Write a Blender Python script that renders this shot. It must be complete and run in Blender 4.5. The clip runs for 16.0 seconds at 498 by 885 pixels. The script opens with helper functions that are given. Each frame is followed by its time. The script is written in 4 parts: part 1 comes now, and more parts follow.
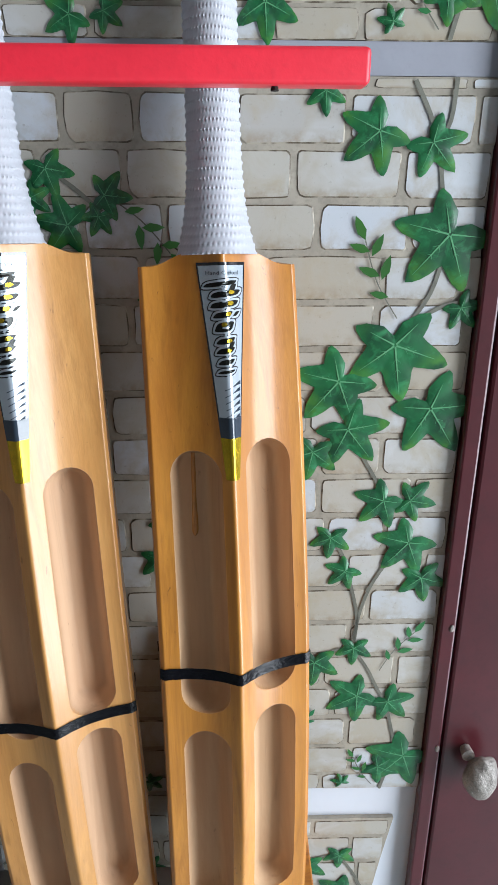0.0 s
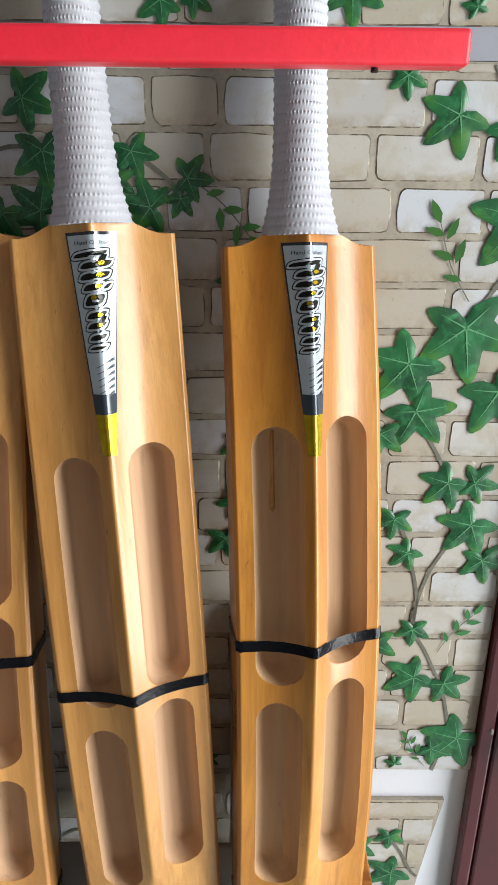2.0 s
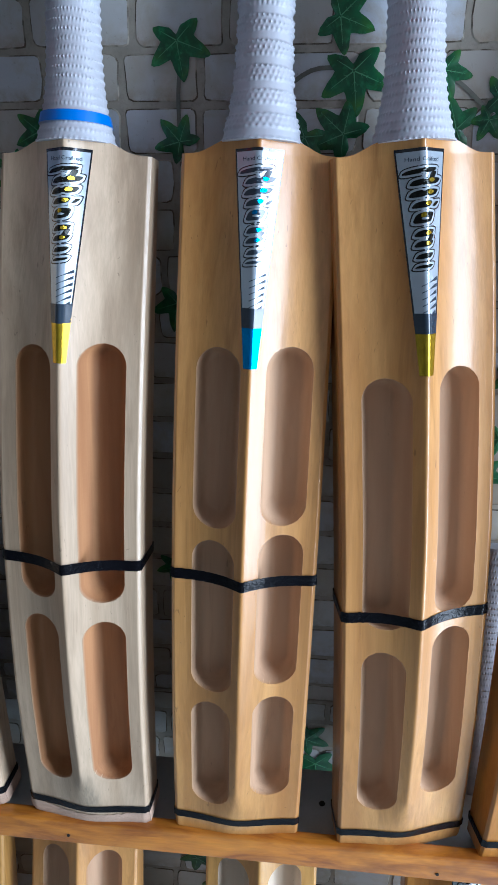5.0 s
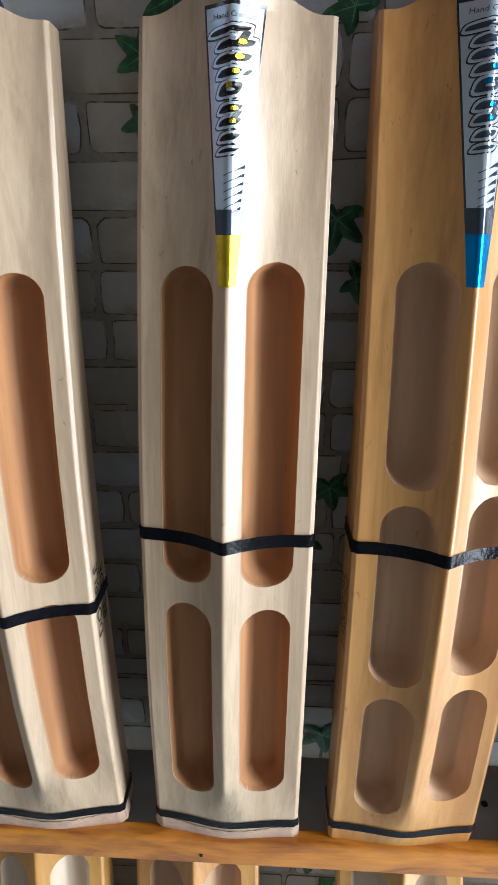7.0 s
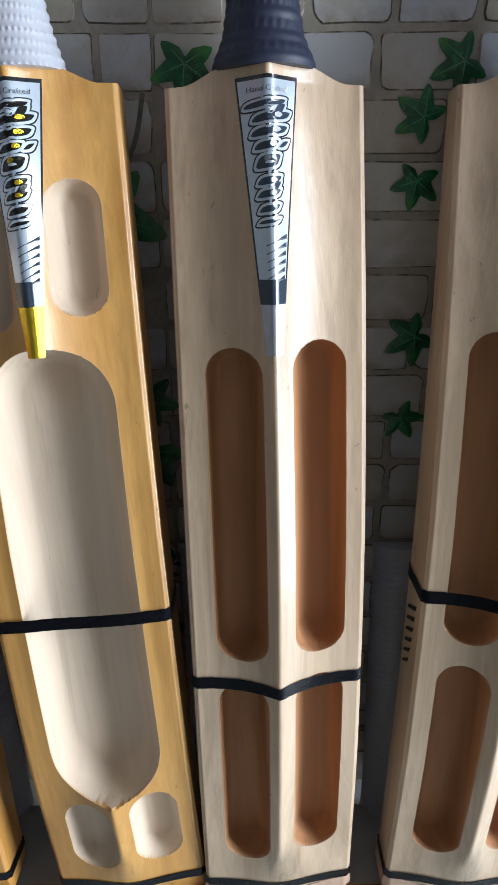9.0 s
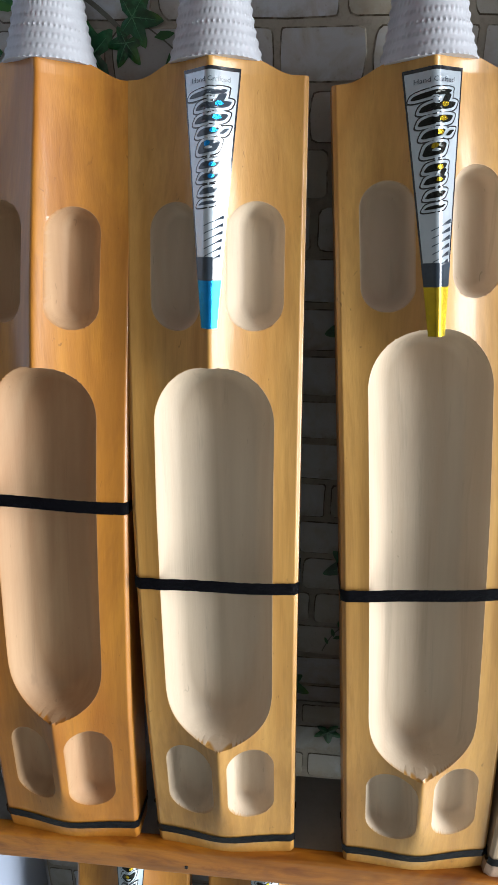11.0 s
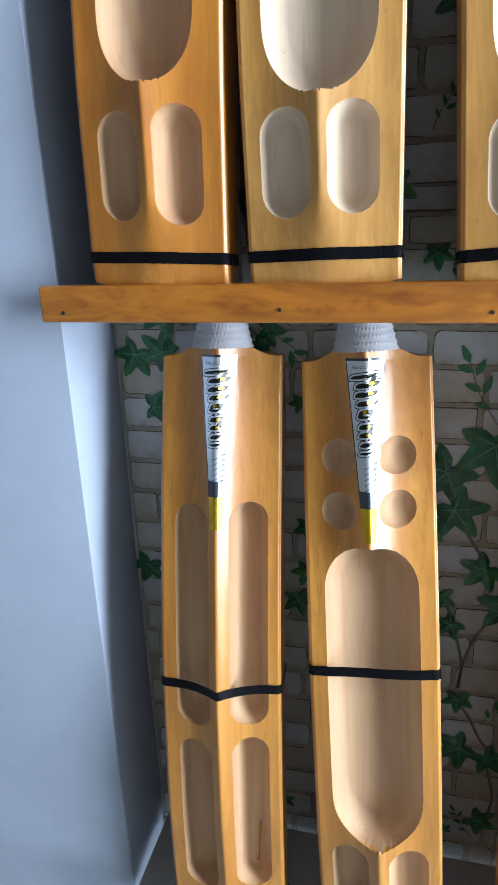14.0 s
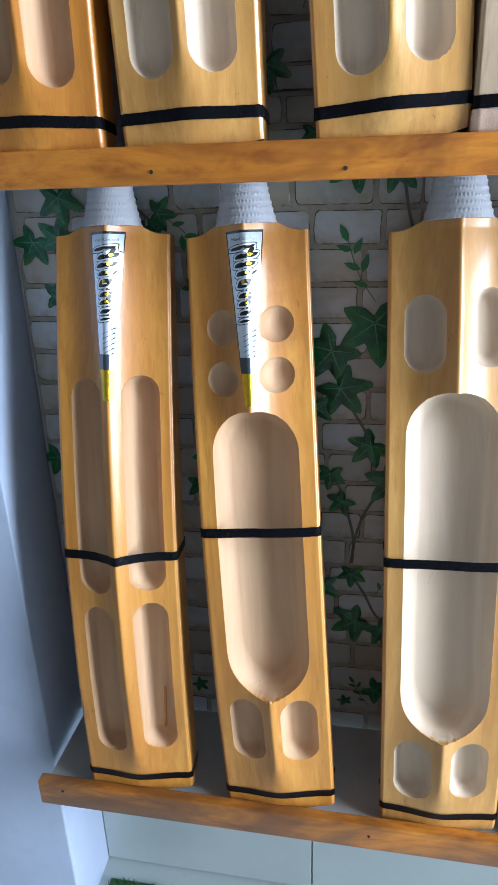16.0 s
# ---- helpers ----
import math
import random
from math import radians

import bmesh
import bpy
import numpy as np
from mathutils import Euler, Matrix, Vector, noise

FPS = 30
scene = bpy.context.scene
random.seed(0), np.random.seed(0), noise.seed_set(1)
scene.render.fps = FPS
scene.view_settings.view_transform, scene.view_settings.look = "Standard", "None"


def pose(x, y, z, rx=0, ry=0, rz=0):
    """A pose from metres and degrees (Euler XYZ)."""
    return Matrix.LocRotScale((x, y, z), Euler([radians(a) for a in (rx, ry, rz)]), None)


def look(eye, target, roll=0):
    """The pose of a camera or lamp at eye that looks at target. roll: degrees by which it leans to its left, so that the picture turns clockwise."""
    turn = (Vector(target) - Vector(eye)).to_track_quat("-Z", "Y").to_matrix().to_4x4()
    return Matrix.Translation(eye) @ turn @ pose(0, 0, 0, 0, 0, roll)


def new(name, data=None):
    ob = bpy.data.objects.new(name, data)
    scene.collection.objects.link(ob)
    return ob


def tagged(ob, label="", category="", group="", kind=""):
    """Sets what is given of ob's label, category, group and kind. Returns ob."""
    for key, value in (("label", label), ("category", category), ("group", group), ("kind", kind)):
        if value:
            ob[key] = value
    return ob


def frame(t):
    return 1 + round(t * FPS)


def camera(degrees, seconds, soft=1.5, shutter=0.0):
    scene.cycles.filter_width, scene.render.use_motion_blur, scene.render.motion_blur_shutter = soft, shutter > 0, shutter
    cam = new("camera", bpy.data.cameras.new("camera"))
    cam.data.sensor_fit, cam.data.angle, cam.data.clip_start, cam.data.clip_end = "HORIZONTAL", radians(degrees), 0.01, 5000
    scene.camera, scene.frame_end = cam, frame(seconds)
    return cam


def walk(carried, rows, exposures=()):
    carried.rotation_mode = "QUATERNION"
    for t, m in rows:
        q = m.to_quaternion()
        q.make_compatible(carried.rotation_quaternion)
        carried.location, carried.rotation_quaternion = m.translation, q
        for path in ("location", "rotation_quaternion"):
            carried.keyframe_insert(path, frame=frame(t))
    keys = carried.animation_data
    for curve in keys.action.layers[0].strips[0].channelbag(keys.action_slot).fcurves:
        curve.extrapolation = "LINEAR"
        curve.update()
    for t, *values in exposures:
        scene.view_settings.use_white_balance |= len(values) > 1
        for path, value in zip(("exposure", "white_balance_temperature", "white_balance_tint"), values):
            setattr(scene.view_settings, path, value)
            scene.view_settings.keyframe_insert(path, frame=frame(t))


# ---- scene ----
cam = camera(41.2, 16.0)
PATH = [
    (0, (0.114, -0.494, 1.679), (0.164, 1.384, 0.993), 0.3),
    (0.5, (0.094, -0.491, 1.68), (0.122, 1.388, 0.994), 0.8),
    (1, (0.089, -0.491, 1.683), (0.098, 1.388, 0.998), 0.6),
    (1.5, (0.081, -0.498, 1.685), (0.087, 1.388, 1.017), 0.6),
    (2, (0.069, -0.508, 1.668), (0.079, 1.37, 0.979), 0.6),
    (2.5, (0.068, -0.519, 1.63), (0.092, 1.333, 0.877), 0.3),
    (3, (0.04, -0.517, 1.619), (0.045, 1.319, 0.826), 0.1),
    (3.5, (-0.002, -0.528, 1.619), (-0.071, 1.301, 0.813), 0.2),
    (4, (-0.028, -0.53, 1.622), (-0.149, 1.305, 0.835), 0.3),
    (4.5, (-0.058, -0.535, 1.629), (-0.226, 1.309, 0.872), 0.4),
    (4.7, (-0.072, -0.536, 1.633), (-0.261, 1.311, 0.888), 0.3),
    (6.8, (-0.22, -0.467, 1.583), (-0.357, 1.354, 0.767), -0.6),
    (7, (-0.234, -0.464, 1.58), (-0.359, 1.356, 0.762), -0.7),
    (7.5, (-0.281, -0.462, 1.593), (-0.347, 1.369, 0.793), -0.9),
    (8, (-0.337, -0.454, 1.609), (-0.336, 1.386, 0.825), -0.8),
    (8.5, (-0.394, -0.453, 1.608), (-0.375, 1.386, 0.821), -0.4),
    (9, (-0.435, -0.451, 1.608), (-0.437, 1.387, 0.821), -0.2),
    (9.5, (-0.479, -0.458, 1.616), (-0.517, 1.385, 0.841), -0.1),
    (10, (-0.53, -0.468, 1.609), (-0.639, 1.373, 0.835), 0.1),
    (10.2, (-0.55, -0.471, 1.606), (-0.672, 1.368, 0.829), 0.3),
    (12.3, (-0.671, -0.514, 1.569), (-0.985, 1.287, 0.758), -0.6),
    (12.5, (-0.663, -0.525, 1.547), (-0.991, 1.264, 0.716), -0.6),
    (13, (-0.639, -0.536, 1.464), (-0.952, 1.237, 0.594), -0.2),
    (13.5, (-0.631, -0.541, 1.264), (-0.98, 1.258, 0.461), -0.8),
    (14, (-0.609, -0.606, 1.140), (-1.072, 1.223, 0.478), -2.2),
    (14.5, (-0.583, -0.659, 1.097), (-1.083, 1.172, 0.467), -2.0),
    (15, (-0.556, -0.655, 1.066), (-0.930, 1.174, 0.349), -0.5),
    (15.5, (-0.538, -0.647, 1.063), (-0.905, 1.172, 0.318), -1.9),
    (16, (-0.533, -0.653, 1.064), (-0.884, 1.171, 0.321), -1.9),
]
EXPOSURES = [(0.0, -0.41, 6100, 10), (1.5, -0.38, 6800, 10), (3.5, -0.18, 6400, 10), (4.5, -0.31, 5200, 9), (7.0, -0.06, 6000, 10), (7.5, 0.09, 5700, 10), (8.0, 0.14, 5900, 10), (9.0, 0.04, 5900, 10),
             (10.0, 0.04, 5700, 10), (12.5, 0.49, 8100, 10), (13.0, 0.54, 8000, 10), (13.5, 0.54, 5600, 10), (14.0, 0.49, 5900, 10), (14.5, 0.54, 7500, 10), (15.0, 0.54, 7300, 10), (16.0, 0.49, 5600, 10)]
walk(cam, [(t, look(eye, target, roll)) for t, eye, target, roll in PATH], EXPOSURES)

# ---------------- world, light, exposure ----------------
world = bpy.data.worlds.new("sky")
scene.world = world
world.use_nodes = True
wn = world.node_tree
sky = wn.nodes.new("ShaderNodeTexSky")
sky.sky_type, sky.sun_disc = "NISHITA", False
sky.sun_elevation, sky.sun_rotation = radians(38), radians(150)
wn.links.new(sky.outputs[0], wn.nodes["Background"].inputs[0])
wn.nodes["Background"].inputs[1].default_value = 0.12

WIN = (-1.50, -0.45, 0.16, 2.85)    # y0, y1, z0, z1 of the glazed opening in the right wall
ROOM_L, ROOM_R, ROOM_F, CEIL = -2.4, 1.9, -2.4, 3.15


def area_light(name, energy, size, size_y, m, color):
    data = bpy.data.lights.new(name, "AREA")
    data.shape, data.size, data.size_y, data.energy, data.color = "RECTANGLE", size, size_y, energy, color
    ob = new(name, data)
    ob.matrix_world = m
    return ob


WIN_Y, WIN_Z = (WIN[0] + WIN[1]) / 2, (WIN[2] + WIN[3]) / 2
area_light("window_daylight", 152, WIN[1] - WIN[0], WIN[3] - WIN[2], look((ROOM_R - 0.02, WIN_Y, WIN_Z), (0.0, WIN_Y, WIN_Z)), (0.93, 0.97, 1.0))

# ---------------- materials ----------------


class Mat:
    """A small builder for node materials."""

    def __init__(self, name, rough=0.5, metal=0.0, coat=0.0):
        self.m = bpy.data.materials.new(name)
        self.m.use_nodes = True
        self.t = self.m.node_tree
        self.b = self.t.nodes["Principled BSDF"]
        self.set("Roughness", rough)
        self.set("Metallic", metal)
        self.set("Coat Weight", coat)
        self.set("Coat Roughness", 0.24)

    def set(self, key, value):
        self.b.inputs[key].default_value = value

    def node(self, kind, **inputs):
        n = self.t.nodes.new(kind)
        for k, v in inputs.items():
            self.put(n.inputs[k.replace("_", " ")], v)
        return n

    def put(self, socket, v):
        if isinstance(v, bpy.types.NodeSocket):
            self.t.links.new(v, socket)
        else:
            socket.default_value = v

    def coords(self, scale):
        c = self.node("ShaderNodeTexCoord")
        mp = self.node("ShaderNodeMapping")
        self.t.links.new(c.outputs["Object"], mp.inputs["Vector"])
        mp.inputs["Scale"].default_value = scale
        r = self.node("ShaderNodeObjectInfo").outputs["Random"]
        add = self.node("ShaderNodeVectorMath")
        add.operation = "ADD"
        sc = self.node("ShaderNodeMath")
        sc.operation = "MULTIPLY"
        self.put(sc.inputs[0], r)
        sc.inputs[1].default_value = 37.0
        self.put(add.inputs[0], mp.outputs[0])
        self.put(add.inputs[1], sc.outputs[0])
        return add.outputs[0]

    def noise(self, vec, scale, detail=4.0, rough=0.55, distort=0.0):
        n = self.node("ShaderNodeTexNoise", Scale=scale, Detail=detail, Roughness=rough, Distortion=distort)
        self.put(n.inputs["Vector"], vec)
        return n.outputs["Fac"]

    def ramp(self, fac, stops):
        n = self.node("ShaderNodeValToRGB")
        self.put(n.inputs[0], fac)
        el = n.color_ramp.elements
        while len(el) < len(stops):
            el.new(0.5)
        for e, (p, c) in zip(el, stops):
            e.position, e.color = p, (*c, 1) if len(c) == 3 else c
        return n.outputs[0]

    def mix(self, fac, a, b, blend="MIX"):
        n = self.node("ShaderNodeMix")
        n.data_type, n.blend_type = "RGBA", blend
        self.put(n.inputs[0], fac)
        self.put(n.inputs[6], a if isinstance(a, bpy.types.NodeSocket) else (*a, 1))
        self.put(n.inputs[7], b if isinstance(b, bpy.types.NodeSocket) else (*b, 1))
        return n.outputs[2]

    def maprange(self, v, a, b, c=0.0, d=1.0):
        n = self.node("ShaderNodeMapRange")
        for k, x in zip(range(5), (v, a, b, c, d)):
            self.put(n.inputs[k], x)
        return n.outputs[0]

    def bump(self, height, strength, dist):
        n = self.node("ShaderNodeBump")
        n.inputs["Strength"].default_value, n.inputs["Distance"].default_value = strength, dist
        self.put(n.inputs["Height"], height)
        self.put(self.b.inputs["Normal"], n.outputs[0])

    def color(self, c):
        self.put(self.b.inputs["Base Color"], c if isinstance(c, bpy.types.NodeSocket) else (*c, 1))
        return self


def wood(name, light, dark, raw, raw_dark, rough=0.42, coat=0.55, knots=0.6, smudge=0.0):
    """Varnished wood with the grain along z; hollows cut through the varnish show the raw wood."""
    k = Mat(name, rough, 0.0, coat)
    v = k.coords((1, 1, 0.045))
    broad = k.noise(v, 34, 3, 0.6, 0.6)
    fine = k.noise(v, 330, 3, 0.7)
    blotch = k.noise(k.coords((1, 1, 0.25)), 11, 4, 0.6, 0.8)
    base = k.ramp(broad, [(0.30, dark), (0.68, light)])
    base = k.mix(k.maprange(blotch, 0.42, 0.75, 0.0, 0.55), base, dark)
    streak = k.noise(k.coords((1, 1, 0.03)), 85, 4, 0.75, 0.3)
    base = k.mix(k.maprange(streak, 0.50, 0.72, 0.0, 0.65), base, tuple(c * 0.70 for c in dark))
    pale = k.noise(k.coords((1, 1, 0.06)), 22, 2, 0.5, 0.4)
    base = k.mix(k.maprange(pale, 0.56, 0.74, 0.0, 0.5), base, tuple(min(0.85, c * 1.25 + 0.02) for c in light))
    base = k.mix(k.maprange(fine, 0.35, 0.75, 0.0, 0.28), base, tuple(c * 0.62 for c in dark))
    spot = k.noise(k.coords((1, 1, 0.3)), 60, 2, 0.5)
    base = k.mix(k.maprange(spot, 0.73, 0.80, 0.0, knots), base, tuple(c * 0.35 for c in dark))
    ding = k.noise(k.coords((1, 1, 0.35)), 210, 2, 0.6, 1.5)
    base = k.mix(k.maprange(ding, 0.70, 0.76, 0.0, 0.55), base, tuple(c * 0.3 for c in dark))
    smear = k.noise(k.coords((1, 1, 0.16)), 10, 5, 0.7, 1.6)
    base = k.mix(k.maprange(smear, 0.50, 0.64, 0.0, 0.5), base, tuple(c * 0.72 for c in dark))
    inner = k.ramp(broad, [(0.3, raw_dark), (0.7, raw)])
    inner = k.mix(k.maprange(fine, 0.4, 0.75, 0.0, 0.2), inner, raw_dark)
    inner = k.mix(k.maprange(streak, 0.58, 0.70, 0.0, 0.4), inner, tuple(c * 0.72 for c in raw_dark))
    inner = k.mix(k.maprange(smear, 0.46, 0.66, 0.0, 0.5), inner, (raw_dark[0] * 1.02, raw_dark[1] * 0.92, raw_dark[2] * 0.86))
    inner = k.mix(k.maprange(pale, 0.58, 0.72, 0.0, 0.45), inner, tuple(min(0.8, c * 1.12 + 0.02) for c in raw))
    inner = k.mix(k.maprange(ding, 0.71, 0.78, 0.0, 0.4), inner, tuple(c * 0.4 for c in raw_dark))
    if smudge:
        off = k.node("ShaderNodeVectorMath")
        off.operation = "SUBTRACT"
        k.put(off.inputs[0], k.node("ShaderNodeTexCoord").outputs["Object"])
        off.inputs[1].default_value = (0.003, -0.04, 0.045)
        flat = k.node("ShaderNodeVectorMath")
        flat.operation = "MULTIPLY"
        k.put(flat.inputs[0], off.outputs[0])
        flat.inputs[1].default_value = (70, 0, 30)
        away = k.node("ShaderNodeVectorMath")
        away.operation = "LENGTH"
        k.put(away.inputs[0], flat.outputs[0])
        mark = k.mix(k.maprange(away.outputs["Value"], 0.25, 1.0, 0.0, 1.0), k.mix(k.maprange(streak, 0.35, 0.62, 0.0, 1.0), (0.15,) * 3, (smudge,) * 3), (0.0, 0.0, 0.0))
        base = k.mix(mark, base, (0.10, 0.10, 0.075))
    at = k.node("ShaderNodeAttribute")
    at.attribute_name = "hollow"
    cut = k.maprange(at.outputs["Fac"], 0.0004, -0.0004)
    k.color(k.mix(cut, base, inner))
    k.put(k.b.inputs["Roughness"], k.maprange(k.mix(cut, k.mix(k.maprange(smear, 0.4, 0.65, 0, 1), (rough - 0.04,) * 3, (rough + 0.10,) * 3), (0.7, 0.7, 0.7)), 0, 1, 0, 1))
    k.put(k.b.inputs["Coat Weight"], k.maprange(cut, 0, 1, coat, 0.0))
    k.bump(fine, 0.22, 0.0006)
    k.set("IOR", 1.5)
    k.set("Coat Roughness", 0.17)
    sheen = k.node("ShaderNodeBump")
    sheen.inputs["Strength"].default_value, sheen.inputs["Distance"].default_value = 0.25, 0.0010
    k.put(sheen.inputs["Height"], k.noise(k.coords((1, 1, 0.12)), 120, 3, 0.6))
    k.put(k.b.inputs["Coat Normal"], sheen.outputs[0])
    return k.m


HONEY = wood("honey_varnished_wood", (0.65, 0.345, 0.105), (0.46, 0.200, 0.045), (0.55, 0.355, 0.215), (0.42, 0.255, 0.145))
GOLDEN = wood("golden_varnished_wood", (0.64, 0.31, 0.052), (0.43, 0.165, 0.017), (0.57, 0.385, 0.225), (0.43, 0.26, 0.14))
AMBER = wood("amber_stained_wood", (0.64, 0.285, 0.036), (0.42, 0.145, 0.012), (0.56, 0.37, 0.215), (0.42, 0.25, 0.135))
PALE = wood("pale_willow_wood", (0.64, 0.485, 0.330), (0.47, 0.330, 0.205), (0.46, 0.225, 0.090), (0.28, 0.120, 0.045), 0.42, 0.38, 0.25, 0.75)
BLOND = wood("blond_varnished_wood", (0.65, 0.365, 0.100), (0.48, 0.225, 0.044), (0.66, 0.545, 0.415), (0.53, 0.42, 0.305), 0.42, 0.55, 0.35)


def rail_wood(name, worn, grime):
    k = Mat(name, 0.28, 0, 0.5)
    v = k.coords((0.07, 1, 1))
    broad = k.noise(k.coords((0.22, 1, 1)), 30, 5, 0.6, 2.6)
    fine = k.noise(v, 300, 3, 0.7)
    blotch = k.noise(k.coords((0.35, 1, 1)), 14, 4, 0.65, 0.8)
    c = k.ramp(broad, [(0.28, (0.24, 0.058, 0.007)), (0.50, (0.55, 0.195, 0.018)), (0.72, (0.65, 0.255, 0.026))])
    c = k.mix(k.maprange(blotch, worn, worn + 0.17, 0, 0.8), c, grime)
    c = k.mix(k.maprange(fine, 0.4, 0.8, 0, 0.25), c, (0.12, 0.04, 0.012))
    k.color(c)
    k.bump(fine, 0.3, 0.0006)
    return k.m


def plain(name, color, rough=0.5, metal=0.0, vary=0.12, scale=40.0, bump=0.1, coat=0.0, dist=0.0008):
    k = Mat(name, rough, metal, coat)
    v = k.coords((1, 1, 1))
    a, b = k.noise(v, scale, 5, 0.6), k.noise(v, scale * 9, 3, 0.6)
    c = k.mix(k.maprange(a, 0.35, 0.7, 0, 1), color, tuple(x * (1 - vary) for x in color))
    c = k.mix(k.maprange(b, 0.5, 0.8, 0, 0.5), c, tuple(x * (1 - 1.6 * vary) for x in color))
    k.color(c)
    if bump:
        k.bump(b, bump, dist)
    return k.m


RAIL = rail_wood("rail_wood", 0.48, (0.17, 0.045, 0.008))
WORN_RAIL = rail_wood("worn_rail_wood", 0.35, (0.14, 0.060, 0.024))
# the room walls are out of view; this grey only sets the bounced fill
BOUNCE_GREY = plain("grey_room_paint", (0.17, 0.168, 0.162), 0.7, 0, 0.1, 5, 0.1)
# white pillar paint with the dim, bluish grazing light put into its colour
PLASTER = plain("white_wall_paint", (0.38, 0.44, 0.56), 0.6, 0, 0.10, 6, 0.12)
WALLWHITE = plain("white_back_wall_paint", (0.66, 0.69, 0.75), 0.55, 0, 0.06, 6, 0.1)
# unseen ceiling, kept dark so that little light bounces down
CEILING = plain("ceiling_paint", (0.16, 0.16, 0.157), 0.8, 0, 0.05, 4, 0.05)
LAMINATE = plain("grey_shelf_board", (0.46, 0.46, 0.45), 0.4, 0, 0.15, 30, 0.06)
RED = plain("red_gloss_paint", (0.78, 0.022, 0.045), 0.42, 0, 0.14, 22, 0.15, 0.1, 0.0015)
TAPE = plain("black_tape", (0.004, 0.004, 0.006), 0.2, 0, 0.3, 22, 0.45, 0.0, 0.0014)
GRIP = plain("white_rubber_grip", (0.46, 0.475, 0.52), 0.45, 0, 0.10, 60, 0.05)
GRIP_NAVY = plain("navy_rubber_grip", (0.012, 0.017, 0.040), 0.55, 0, 0.2, 60, 0.05)
BLUE = plain("blue_rubber_band", (0.01, 0.16, 0.6), 0.4, 0, 0.1, 60, 0.05)
PAPER = plain("white_sticker", (0.56, 0.64, 0.71), 0.20, 0.5, 0.06, 60, 0.0, 1.0)
INK = plain("black_print", (0.012, 0.014, 0.018), 0.12, 0, 0.2, 60, 0.0, 1.0)
MATTE_INK = plain("matte_black_ink", (0.01, 0.008, 0.007), 0.7, 0, 0.2, 60, 0.0)
SLATE = plain("slate_print", (0.03, 0.045, 0.065), 0.12, 0, 0.2, 60, 0.0, 0.5)
GOLD = plain("gold_foil", (0.72, 0.5, 0.03), 0.18, 0.85, 0.3, 120, 0.15)
FOIL_BLUE = plain("blue_foil", (0.01, 0.30, 0.75), 0.18, 0.8, 0.25, 120, 0.15)
SILVER = plain("silver_foil", (0.50, 0.52, 0.55), 0.25, 0.7, 0.2, 120, 0.1)
DARKFOIL = plain("dark_foil", (0.02, 0.022, 0.018), 0.12, 0.6, 0.4, 90, 0.1)
MORTAR = plain("printed_mortar", (0.38, 0.345, 0.28), 0.55, 0, 0.35, 30, 0.2)


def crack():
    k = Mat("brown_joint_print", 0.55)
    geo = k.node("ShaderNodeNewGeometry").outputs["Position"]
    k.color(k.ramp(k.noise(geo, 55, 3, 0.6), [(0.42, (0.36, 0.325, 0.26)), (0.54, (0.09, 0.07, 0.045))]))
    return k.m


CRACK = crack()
MAROON = plain("maroon_gloss_paint", (0.075, 0.009, 0.014), 0.34, 0, 0.3, 12, 0.1, 0.1)
LATCH = plain("dirty_white_metal", (0.42, 0.38, 0.34), 0.45, 0.2, 0.6, 45, 0.6, 0, 0.002)
HOLE = plain("dark_hole", (0.012, 0.009, 0.006), 0.8, 0, 0.2, 60, 0.0)
TILE = plain("grey_green_tile", (0.40, 0.45, 0.44), 0.14, 0, 0.06, 8, 0.02, 0.3)
GROUT = plain("white_grout", (0.7, 0.7, 0.68), 0.7, 0, 0.1, 50, 0.1)
STEM = plain("printed_stem", (0.17, 0.17, 0.135), 0.6, 0, 0.4, 60, 0.0)
TOEWRAP = plain("raw_toe_wood", (0.58, 0.40, 0.29), 0.65, 0, 0.3, 70, 0.3)
DRIP = plain("amber_varnish_drip", (0.46, 0.20, 0.04), 0.15, 0, 0.3, 90, 0.0, 0.6)
GRASS = plain("artificial_grass", (0.05, 0.15, 0.045), 0.6, 0, 0.4, 60, 0.0)


